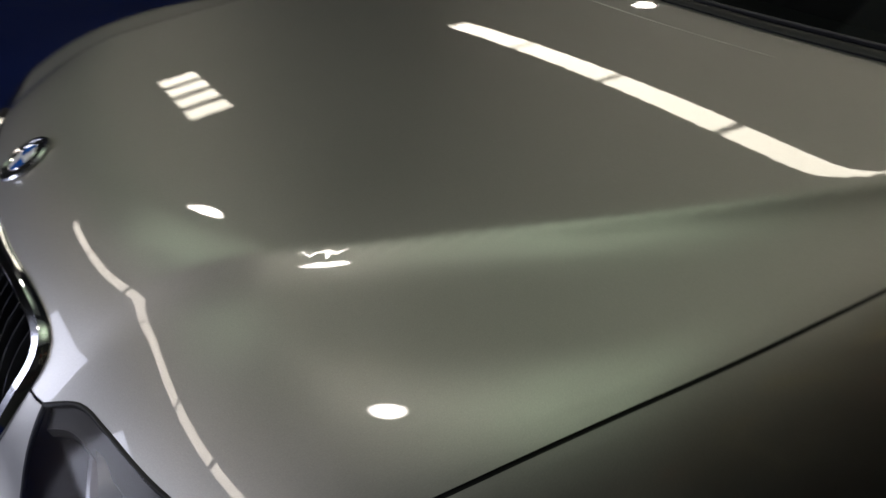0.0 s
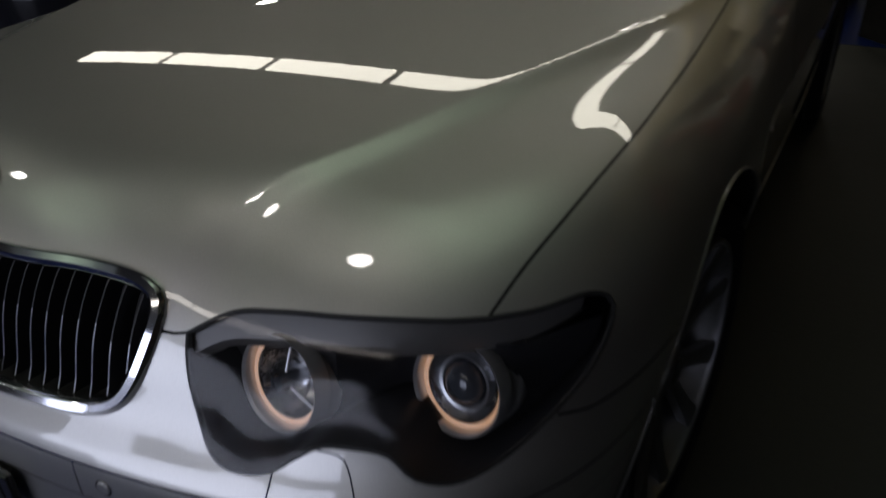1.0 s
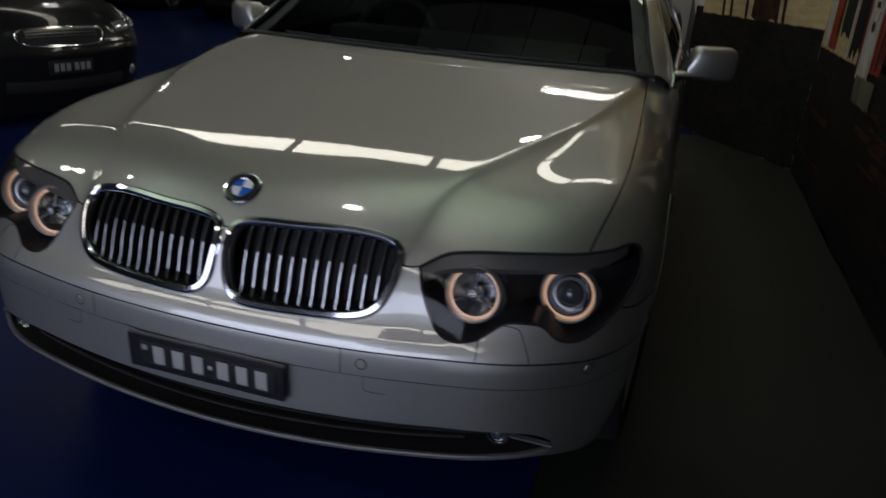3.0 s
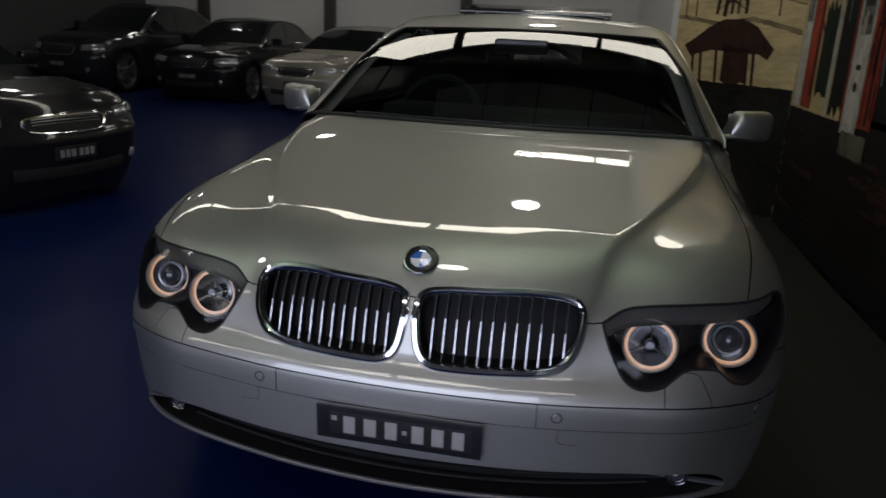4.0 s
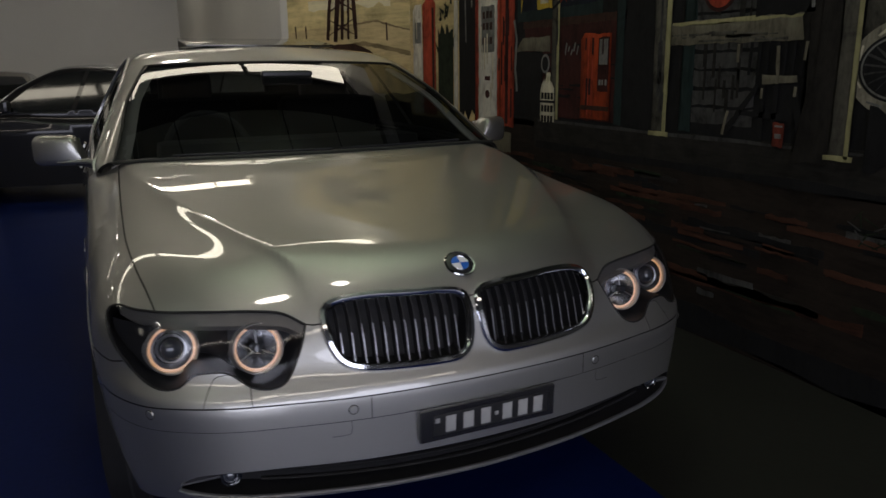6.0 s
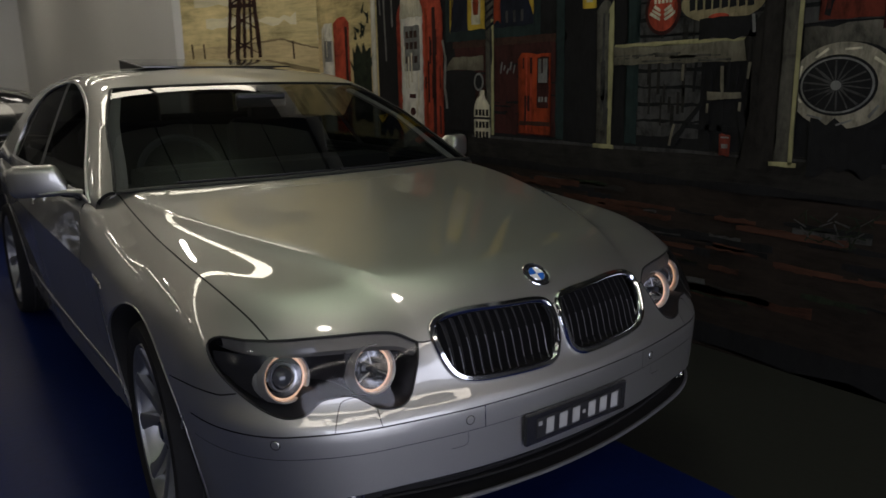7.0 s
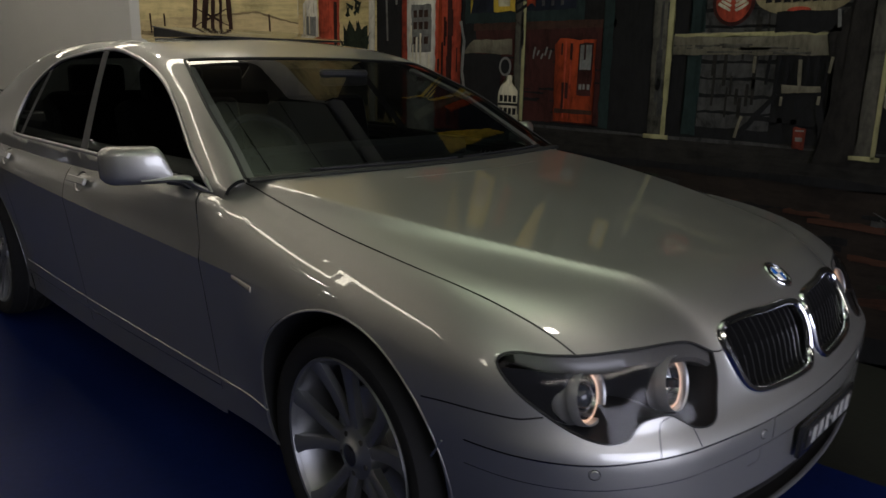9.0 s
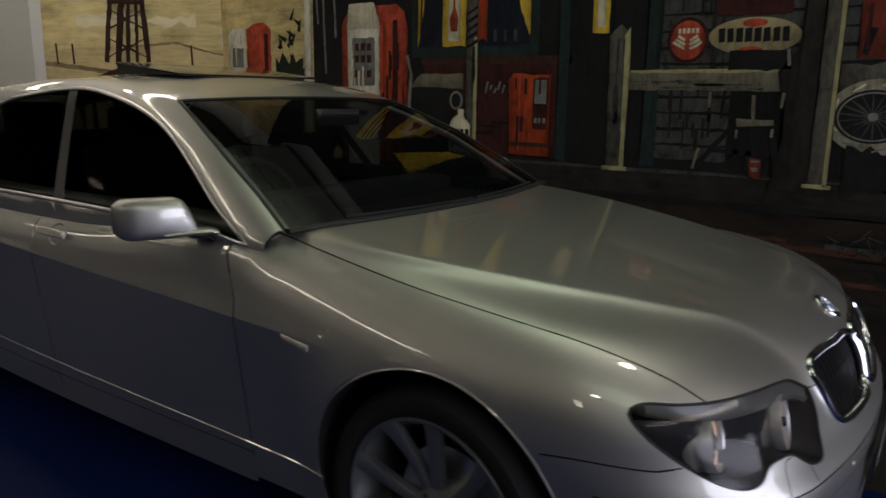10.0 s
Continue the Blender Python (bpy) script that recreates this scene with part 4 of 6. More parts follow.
for k in range(4):
    bm = bmesh.new()
    c0 = bm.verts.new((0, 0, .0066))
    arc = [bm.verts.new((.0238 * math.cos(a), .0238 * math.sin(a), .005)) for a in np.linspace(k * math.pi / 2, (k + 1) * math.pi / 2, 12)]
    for u, v in zip(arc[:-1], arc[1:]):
        bm.faces.new((c0, u, v))
    part("badge_quarter", bm, BLUE_ENAMEL if k % 2 else WHITE, badge)


# ---- wheels ----
def wheel_parts(parent, broad=False):
    """A wheel about the x axis at its own origin, its outside towards +x: ten slim spokes in pairs, or six broad ones."""
    tyre = part("wheel", lathe([(.262, .085), (.276, .098), (.306, .112), (.328, .108), (.340, .09), (.346, .05), (.346, -.05), (.340, -.09), (.306, -.112), (.262, -.095)], 64), RUBBER, parent, "alloy wheel with a black road tyre")
    for k in range(3):
        part("tread_groove", lathe([(.3462, -.045 + .045 * k - .004), (.3475, -.045 + .045 * k), (.3462, -.045 + .045 * k + .004)], 64), SEAL, tyre)
    rim = part("rim", lathe([(.272, .094), (.269, .101), (.262, .098), (.257, .08), (.25, .05), (.246, -.02), (.253, -.09), (.243, -.09), (.235, -.02), (.242, .06), (.255, .088)], 64), ALLOY, tyre, "silver alloy rim")
    part("brake_disc", lathe([(.06, .0), (.165, .0), (.165, -.02), (.06, -.02)], 48), SATIN, tyre)
    hub = part("hub", lathe([(0, .078), (.034, .078), (.038, .074), (.05, .066), (.072, .06), (.078, .04), (.078, -.02)], 40), ALLOY, tyre)
    for k in range(6 if broad else 10):
        a = 2 * math.pi * k / 6 if broad else 2 * math.pi * (k // 2) / 5 + (.30 if k % 2 else -.30) + .15
        bm = bmesh.new()
        secs = []
        for r, w, dx, th in ((.045, .019, .056, .03), (.10, .0165, .064, .028), (.17, .0175, .074, .026), (.225, .021, .086, .026), (.262, .029, .096, .022)):
            tw = 0 if broad else (.16 if k % 2 else -.16) * (1 - r / .262)
            if broad:
                w = .03 + .25 * r * r
            ca, sa = math.cos(a - tw), math.sin(a - tw)
            row = []
            for u, d in ((-w, -th), (-w, -.004), (-w * .55, 0), (w * .55, 0), (w, -.004), (w, -th)):
                row.append(bm.verts.new((dx + d, r * ca - u * sa, r * sa + u * ca)))
            secs.append(row)
        for p_, q_ in zip(secs[:-1], secs[1:]):
            for j in range(6):
                bm.faces.new((p_[j], p_[(j + 1) % 6], q_[(j + 1) % 6], q_[j]))
        bmesh.ops.recalc_face_normals(bm, faces=bm.faces)
        part("spoke", bm, ALLOY, tyre)
    for k in range(5):
        a = 2 * math.pi * k / 5 + .5
        part("wheel_bolt", rod(.0085, (.05, .056 * math.cos(a), .056 * math.sin(a)), (.066, .056 * math.cos(a), .056 * math.sin(a)), n=6), STEEL, tyre)
    part("hub_cap", lathe([(0, .083), (.022, .082), (.03, .078), (.031, .07)], 32), GLOSSY_BLACK, tyre, "dark round hub cap")
    return tyre


def copied(src, parent, m):
    """Another of a part with its pieces, on the same meshes."""
    a = src.copy()
    scene.collection.objects.link(a)
    a.parent, a.matrix_basis = parent, m
    for o in src.children:
        b = o.copy()
        scene.collection.objects.link(b)
        b.parent = a
    return a


def wheel_pose(x, y):
    return pose(x, y, .346 + FLOOR_Z, 0, 0, (0 if x > 0 else 180) - (4 if y < 2 else 0)) @ pose(0, 0, 0, 25, 0, 0)


wheel = wheel_parts(car)
wheel.matrix_basis = wheel_pose(.786, .885)
for x, y in ((-.786, .885), (.786, 3.868), (-.786, 3.868)):
    copied(wheel, car, wheel_pose(x, y))

# wheel housings
def housing(y, s):
    bm = bmesh.new()
    n = 40
    rings = []
    for x in (.915, .60):
        rings.append([bm.verts.new((s * x, y - (ARCH_R + .005) * math.cos(a), ARCH_Z + (ARCH_R + .005) * math.sin(a))) for a in np.linspace(-.6, math.pi + .6, n)])
    for i in range(n - 1):
        bm.faces.new((rings[0][i], rings[0][i + 1], rings[1][i + 1], rings[1][i]))
    bm.faces.new(rings[1])
    for v in rings[0]:
        p = outward(lower, np.array([(0.3 * s, v.co.y, v.co.z)]), np.array([[s * 1.0, 0, 0]]), 1.0)[0]
        v.co.x = p[0] - s * .004
    bmesh.ops.recalc_face_normals(bm, faces=bm.faces)
    part("wheel_housing", bm, SEAL, car, "black wheel housing")


for s in (1, -1):
    housing(ARCH_Y, s)
    housing(REAR_Y, s)
    # rolled arch edge
    for y0 in (ARCH_Y, REAR_Y):
        ring = [(s * .9, y0 - ARCH_R * math.cos(a), ARCH_Z + ARCH_R * math.sin(a)) for a in np.linspace(-.35, math.pi + .35, 50)]
        ring = outward(lower, np.array([(s * .3, q[1], q[2]) for q in ring]), np.array([[s * 1.0, 0, 0]]).repeat(50, 0), 1.0)
        part("arch_edge", sweep(ring - np.array([s * .003, 0, 0]), oval(.004, .005, 8), False, [(s, 0, 0)] * 50), PAINT, car)
part("underbody", box((1.5, 3.9, .1), (0, 2.6, .26), .03), SEAL, car, "dark underbody")

# ---- mirrors, handles, window trim, wipers ----
def door_mirror(s):
    """A swept-back housing with a blunt outer end, flat below, on a slim foot."""
    bm = bmesh.new()
    secs = []
    for t in np.linspace(0, 1, 18):
        round_end = math.sqrt(max(1 - (max(t - .80, 0) / .21) ** 2, 0))
        hi = 1.005 + .07 * math.sin(min(t / .22, 1) * math.pi / 2)
        lo = .958 - .006 * t
        mid = (hi + lo) / 2 - .006
        h = (hi - lo) / 2 * (.5 + .5 * round_end)
        d = (.05 + .012 * math.sin(math.pi * t)) * (.35 + .65 * round_end)
        cx, cy = .886 + .18 * t, 1.765 + .10 * t ** 1.3
        row = []
        for k in range(24):
            a = 2 * math.pi * k / 24
            c, q = math.cos(a), math.sin(a)
            e = d * math.copysign(abs(c) ** .62, c) * (1 if c < 0 else .8)
            row.append(bm.verts.new((s * (cx - .25 * e), cy + e, mid + h * math.copysign(abs(q) ** .5, q))))
        secs.append(row)
    for p_, q_ in zip(secs[:-1], secs[1:]):
        for j in range(24):
            bm.faces.new((p_[j], p_[(j + 1) % 24], q_[(j + 1) % 24], q_[j]))
    bm.faces.new(secs[0])
    bm.faces.new(secs[-1])
    bmesh.ops.recalc_face_normals(bm, faces=bm.faces)
    house = part("door_mirror", bm, PAINT, car, "silver door mirror")
    part("mirror_foot", sweep([(s * .825, 1.70, .962), (s * .86, 1.715, .968), (s * .90, 1.735, .968), (s * .97, 1.775, .964)], oval(.036, .011, 12), False, [(0, 0, 1)] * 4), PAINT, house)
    part("mirror_root", sweep([(s * .835, 1.72, .938), (s * .858, 1.735, .955), (s * .90, 1.755, .962)], oval(.045, .014, 12), False, [(0, 0, 1)] * 3), PLASTIC, house, "black mirror root")
    part("mirror_glass", box((.15, .004, .085), (s * .965, 1.872, 1.008), .002, turn=Matrix.Rotation(s * .38, 4, "Z")), CHROME, house, "mirror glass")


def door_handle(y, s):
    z = .868 + .012 * (y - 2.5)
    p = outward(lower, np.array([(s * .3, y, z)]), np.array([[s * 1.0, 0, 0]]), 1.0)[0]
    n = Vector(gradient(lower, np.array([p]))[0])
    m = Matrix.Translation(p) @ n.to_track_quat("Z", "Y").to_matrix().to_4x4()
    q = (m.inverted().to_3x3() @ Vector((0, 1, 0))).normalized()
    ang = math.atan2(q.y, q.x)
    cup = part("handle_cup", lathe([(0, -.018), (.03, -.014), (.041, -.002), (.044, .0015), (.047, .0005)], 32, "z"), PAINT, car, "round handle recess")
    cup.matrix_basis = m @ Matrix.Rotation(ang, 4, "Z") @ Matrix.Diagonal((1.12, .92, 1, 1))
    grip = part("door_handle", box((.15, .03, .014), (.0, 0, .02), .006, seg=3), PAINT, cup, "silver door handle")


for s in (1, -1):
    door_mirror(s)
    for y in (2.50, 3.42):
        door_handle(y, s)
    loop = flipped(snap(cabin, dlo), s)
    part("window_trim", sweep(loop, [(-.007, -.003), (.007, -.003), (.007, .004), (.003, .007), (-.003, .007), (-.007, .004)], True, gradient(cabin, loop)), SATIN, car, "satin bright window trim")
    part("window_seal", sweep(loop, oval(.014, .003, 8), True, gradient(cabin, loop)), SEAL, car).matrix_basis = Matrix.Translation((-s * .008, 0, 0))
    side = snap(cabin, flipped(curve_points(SCREEN_SIDE, 30), s))
    if s < 0:
        side = side[::-1]
    part("screen_seal", sweep(side, oval(.006, .003, 8), False, gradient(cabin, side)), SEAL, car)
    mark = snap(lower, [(s * .905, 1.305 + .02 * k, .713 + .003 * k) for k in range(-2, 4)])
    part("side_repeater", sweep(mark, oval(.010, .004, 8), False, gradient(lower, mark)), AMBER, car, "slim clear side indicator")
    bar_pts = snap(lower, [(s * .9, .52 + .012 * k, .522 - .018 * k) for k in range(4)])
    part("bumper_reflector", sweep(bar_pts, oval(.0025, .003, 6), False, gradient(lower, bar_pts)), SATIN, car)
    # sill moulding
    mould = snap(lower, [(s * .9, y, .318 + .018 * (y - 1.27)) for y in np.linspace(1.26, 3.42, 40)])
    part("sill_moulding", sweep(mould, oval(.006, .004, 8), False, gradient(lower, mould)), PAINT, car)
edge = curve_points(SCREEN_EDGE, 40)
edge = snap(cabin, np.vstack([edge[::-1] * np.array([-1, 1, 1]), edge[1:]]))
part("scuttle", sweep(edge + np.array([0, -.016, -.004]), oval(.02, .008, 10), False, [(0, 0, 1)] * len(edge)), SEAL, car, "black scuttle under the windscreen")
edge = curve_points(SCREEN_TOP, 30)
edge = snap(cabin, np.vstack([edge, (edge[::-1] * np.array([-1, 1, 1]))[1:]]))
part("header_seal", sweep(edge, oval(.006, .003, 8), False, gradient(cabin, edge)), SEAL, car)
for x0, x1 in ((-.58, .02), (.05, .62)):
    line = [(x, 1.355 + .22 * x * x, .988 + .004 * math.sin((x - x0) * 5)) for x in np.linspace(x0, x1, 16)]
    line = snap(cabin, line) + gradient(cabin, snap(cabin, line)) * .008
    part("wiper", sweep(line, oval(.004, .006, 8), False, gradient(cabin, line)), PLASTIC, car, "black wiper arm and blade")
# shallow line on the bonnet ahead of the scuttle
gr = snap(lower, [(x, 1.236 - .03 * (1 - (x / .345) ** 2), .98) for x in np.linspace(-.345, .345, 50)])
part("bonnet_bead", sweep(gr, [(-.006, -.002), (.006, -.002), (.003, .0012), (-.003, .0012)], False, gradient(lower, gr)), PAINT, car, "low raised bead across the bonnet")
# tilted roof hatch
hatch = part("sunroof", box((.76, .44, .008), (0, -.22, 0), .003), GLOSSY_BLACK, car, "tilted dark glass sunroof")
hatch.matrix_basis = pose(-.0, 2.89, 1.481, 6.3, 0, 0)
# Dark triangles stand in for the shaded gap under the raised lid.
for x in (-.372, .372):
    bm = bmesh.new()
    vs = [bm.verts.new(q) for q in ((x - .004, -.43, -.004), (x - .004, -.005, -.004), (x - .004, -.005, -.046), (x + .004, -.43, -.004), (x + .004, -.005, -.004), (x + .004, -.005, -.046))]
    for f in ((0, 1, 2), (5, 4, 3), (0, 3, 4, 1), (1, 4, 5, 2), (2, 5, 3, 0)):
        bm.faces.new([vs[i] for i in f])
    bmesh.ops.recalc_face_normals(bm, faces=bm.faces)
    part("sunroof_skirt", bm, SEAL, hatch, smooth=False)
part("sunroof_lift", box((.70, .008, .03), (0, -.03, -.018), .002), SEAL, hatch)

# ---- cabin furniture ----
bm = box((1.40, .50, .16), (0, 1.80, .86), .05)
box((1.2, .22, .12), (0, 1.93, .95), .045, bm)
part("dashboard", bm, TRIM, car, "dark dashboard")
ring = [(-.37 + .185 * math.cos(a), 2.02 + .07 * math.sin(a), .95 + .17 * math.sin(a)) for a in np.linspace(0, 2 * math.pi, 40, endpoint=False)]
sw = part("steering_wheel", sweep(ring, oval(.015, .015, 8), True, [(0, -1, .4)] * 40), TRIM, car, "dark steering wheel")
part("steering_boss", rod(.06, (-.37, 2.04, .95), (-.37, 1.86, .88), n=20), TRIM, sw)
def seat(x, y, w):
    st = part("seat", box((w, .52, .2), (x, y, .55), .07, seg=3), LEATHER, car, "dark leather seat")
    part("backrest", box((w, .16, .62), (x, y + .30, .86), .06, turn=Matrix.Rotation(radians(-14), 4, "X"), seg=3), LEATHER, st)
    for k in ((-.0,) if w < .7 else (-.36, .36)):
        part("headrest", box((.27, .10, .17), (x + k, y + .41, 1.22), .045, seg=3), LEATHER, st)
seat(-.38, 2.32, .54)
seat(.38, 2.32, .54)
seat(0, 3.22, 1.28)
PILLAR_TRIM = plain("pale_pillar_trim", (0.3, 0.285, 0.25), 0.8, 0, 0.1, 30)
for s in (1, -1):
    line = snap(cabin, flipped(curve_points(SCREEN_SIDE, 20), s))
    line = line - gradient(cabin, line) * .03 + np.array([-s * .012, .02, 0])
    part("pillar_trim", sweep(line, oval(.035, .012, 10), False, gradient(cabin, line)), PILLAR_TRIM, car, "pale inner pillar trim")
part("rear_view_mirror", box((.24, .03, .065), (0, 1.98, 1.275), .02, seg=3), PLASTIC, car)
part("cabin_floor", box((1.5, 2.7, .04), (0, 2.75, .40), .01), TRIM, car)
part("parcel_shelf", box((1.35, .55, .05), (0, 3.85, 1.0), .02), TRIM, car)
part("headlining", box((.96, .9, .012), (0, 2.9, 1.385), .004), TRIM, car)

# ---- the painted mural ----
def paint(name, color, vary=.35, scale=5.0, fine=26.0, form=.0, level=False):
    """Brushed wall paint: broad blotches, streaks along the brush and a fine grain."""
    m, nt, b = nodes_of(name)
    co = nt.nodes.new("ShaderNodeTexCoord")
    stretch = nt.nodes.new("ShaderNodeMapping")
    stretch.inputs["Scale"].default_value = (1, .16, 1) if level else (1, 1.0, .28)
    nt.links.new(co.outputs["Object"], stretch.inputs["Vector"])
    blot = add(nt, "ShaderNodeTexNoise", Scale=scale * .9, Detail=6.0, Roughness=.65, Distortion=.8)
    brush = add(nt, "ShaderNodeTexNoise", Scale=fine * 1.4, Detail=4.0, Roughness=.7, Distortion=.4)
    nt.links.new(co.outputs["Object"], blot.inputs["Vector"])
    nt.links.new(stretch.outputs[0], brush.inputs["Vector"])
    total = nt.nodes.new("ShaderNodeMath")
    total.operation = "MULTIPLY_ADD"
    total.inputs[1].default_value = .4
    half = nt.nodes.new("ShaderNodeMath")
    half.operation = "MULTIPLY"
    half.inputs[1].default_value = .6
    nt.links.new(blot.outputs["Fac"], half.inputs[0])
    nt.links.new(brush.outputs["Fac"], total.inputs[0])
    nt.links.new(half.outputs[0], total.inputs[2])
    ramp = nt.nodes.new("ShaderNodeValToRGB")
    e = ramp.color_ramp.elements
    e[0].position, e[1].position = .34, .66
    e[0].color = (*[c * max(1 - 1.7 * vary, .2) for c in color], 1)
    e[1].color = (*[min(c * (1 + .9 * vary), .85) for c in color], 1)
    mid = e.new(.52)
    mid.color = (*color, 1)
    nt.links.new(total.outputs[0], ramp.inputs[0])
    if form:
        # the painter's own modelling: deeper tones at both edges of each form and towards its foot
        across = nt.nodes.new("ShaderNodeSeparateXYZ")
        nt.links.new(co.outputs["Generated"], across.inputs[0])
        curve = nt.nodes.new("ShaderNodeFloatCurve")
        pts = curve.mapping.curves[0].points
        pts[0].location, pts[1].location = (0, 1 - form), (1, 1 - .8 * form)
        for u, v in ((.18, .82), (.36, 1.0), (.6, .9), (.82, .7)):
            pts.new(u, 1 - form + form * v)
        curve.mapping.update()
        nt.links.new(across.outputs["Y"], curve.inputs["Value"])
        foot = nt.nodes.new("ShaderNodeMapRange")
        foot.inputs[3].default_value = 1 - .6 * form
        nt.links.new(across.outputs["Z"], foot.inputs[0])
        both = nt.nodes.new("ShaderNodeMath")
        both.operation = "MULTIPLY"
        nt.links.new(curve.outputs[0], both.inputs[0])
        nt.links.new(foot.outputs[0], both.inputs[1])
        deep = nt.nodes.new("ShaderNodeVectorMath")
        deep.operation = "SCALE"
        nt.links.new(ramp.outputs[0], deep.inputs[0])
        nt.links.new(both.outputs[0], deep.inputs["Scale"])
        nt.links.new(deep.outputs[0], b.inputs["Base Color"])
    else:
        nt.links.new(ramp.outputs[0], b.inputs["Base Color"])
    b.inputs["Roughness"].default_value = .72
    b.inputs["Specular IOR Level"].default_value = .16
    bp = add(nt, "ShaderNodeBump", Strength=.4, Distance=.0006)
    nt.links.new(brush.outputs["Fac"], bp.inputs["Height"])
    nt.links.new(bp.outputs[0], b.inputs["Normal"])
    return m


M_NIGHT = paint("mural_black", (0.0091, 0.0091, 0.0096))
M_DIRT = paint("mural_dirt", (0.0161, 0.0116, 0.0088), .6, 2.2, level=True)
M_RUST = paint("mural_red_earth", (0.05, 0.021, 0.0125), .6, 3, level=True)
M_PORCH = paint("mural_porch", (0.0173, 0.0157, 0.0135), .5, 4, level=True)
M_SKY = paint("mural_sky", (0.62, 0.50, 0.235), .42, 1.6, 9, level=True)
M_CLOUD = paint("mural_cloud", (0.7349, 0.6566, 0.4220), .2, 2, 9, level=True)
M_DUNE = paint("mural_dune", (0.5575, 0.4337, 0.2175), .25, 2, level=True)
M_DUNE_DARK = paint("mural_dune_shade", (0.248, 0.186, 0.0928), .3, 3, level=True)
M_UMBER = paint("mural_umber", (0.042, 0.02, 0.013), .4, 6)
M_RED = paint("mural_red", (0.5022, 0.0753, 0.0369), .4, 7, form=0.62)
M_DARK_RED = paint("mural_dark_red", (0.0405, 0.0115, 0.00945), .4, 5)
M_ORANGE = paint("mural_orange", (0.40, 0.058, 0.016), .4, 6, form=0.75)
M_CREAM = paint("mural_cream", (0.6370, 0.5837, 0.4238), .25, 8, form=0.4)
M_WHITE = paint("mural_white", (0.7137, 0.6800, 0.5775), .25, 8, form=0.45)
M_POST = paint("mural_post", (0.10, 0.094, 0.074), .5, 8, form=0.6)
# White and red for the mural's dim end: the weaker light is in their colour.
M_DIM_WHEEL = paint("mural_dim_whitewall", (0.30, 0.275, 0.205), .4, 6, form=0.3)
M_DIM_RED = paint("mural_dim_red", (0.17, 0.032, 0.018), .4, 6, form=0.5)
M_POST_LIT = paint("mural_post_lit", (0.36, 0.335, 0.165), .25, 8, form=0.35)
M_BOARD = paint("mural_board", (0.045, 0.045, 0.0423), .5, 9)
M_BEAM = paint("mural_beam", (0.165, 0.15, 0.105), .35, 6, form=0.4)
M_GREEN = paint("mural_green", (0.0135, 0.0203, 0.0108), .5, 12)
M_TEAL = paint("mural_teal", (0.0135, 0.0257, 0.0243), .3, 6)
M_YELLOW = paint("mural_yellow", (0.7750, 0.5125, 0.0620), .3, 9, form=0.5)
M_OVAL = paint("mural_oval", (0.33, 0.275, 0.15), .3, 7, form=0.4)
M_TRUNK = paint("mural_trunk", (0.020, 0.0175, 0.015), .6, 7, form=0.5)
M_GREY = paint("mural_grey", (0.162, 0.162, 0.149), .35, 9)


def mural_part(owner, x0):
    """A function that lays flat painted shapes, given as (along, up), one thin layer above another."""
    def shape(name, pts, material, layer, label=""):
        bm = bmesh.new()
        x = x0 - .0016 * layer
        vs = [bm.verts.new((x, y, z)) for y, z in (hand_drawn(pts) if len(pts) < 14 else pts)]
        f = bm.faces.new(vs)
        bmesh.ops.triangulate(bm, faces=[f])
        r = bmesh.ops.extrude_face_region(bm, geom=list(bm.faces))
        bmesh.ops.translate(bm, verts=[g for g in r["geom"] if isinstance(g, bmesh.types.BMVert)], vec=(.0013, 0, 0))
        bmesh.ops.recalc_face_normals(bm, faces=bm.faces)
        return part(name, bm, material, owner, label, smooth=False)
    return shape


def hand_drawn(pts):
    """The outline as a brush leaves it: each side wavers a little, less on slim shapes."""
    ys, zs = [p[0] for p in pts], [p[1] for p in pts]
    rng = random.Random(int(1e4 * (sum(ys) + 3 * sum(zs))))
    waver = min(.005, .06 * min(max(ys) - min(ys), max(zs) - min(zs)) + .0006)
    out = []
    for (a, b), (c, d) in zip(pts, pts[1:] + pts[:1]):
        l = math.hypot(c - a, d - b)
        n = min(max(int(l / .035), 1), 30)
        for i in range(n):
            w = rng.uniform(-waver, waver)
            out.append((a + (c - a) * i / n - (d - b) / max(l, 1e-6) * w, b + (d - b) * i / n + (c - a) / max(l, 1e-6) * w))
    return out


def rect(y0, z0, y1, z1):
    return [(y0, z0), (y1, z0), (y1, z1), (y0, z1)]


def disc(y, z, ry, rz, n=36, a0=0.0):
    return [(y + ry * math.cos(a0 + 2 * math.pi * i / n), z + rz * math.sin(a0 + 2 * math.pi * i / n)) for i in range(n)]


def stroke(y0, z0, y1, z1, w, w1=None):
    d = Vector((y1 - y0, z1 - z0)).normalized()
    n = Vector((-d.y, d.x))
    w1 = w if w1 is None else w1
    return [(y0 - n.x * w / 2, z0 - n.y * w / 2), (y1 - n.x * w1 / 2, z1 - n.y * w1 / 2), (y1 + n.x * w1 / 2, z1 + n.y * w1 / 2), (y0 + n.x * w / 2, z0 + n.y * w / 2)]


def ragged(y0, y1, z0, z1, n, rough, seed):
    """A patch with an uneven painted outline."""
    rng = random.Random(seed)
    top_line = [(y0 + (y1 - y0) * i / n, z1 + rng.uniform(-rough, rough)) for i in range(n + 1)]
    low = [(y0 + (y1 - y0) * i / n, z0 + rng.uniform(-rough, rough)) for i in range(n, -1, -1)]
    return top_line + low


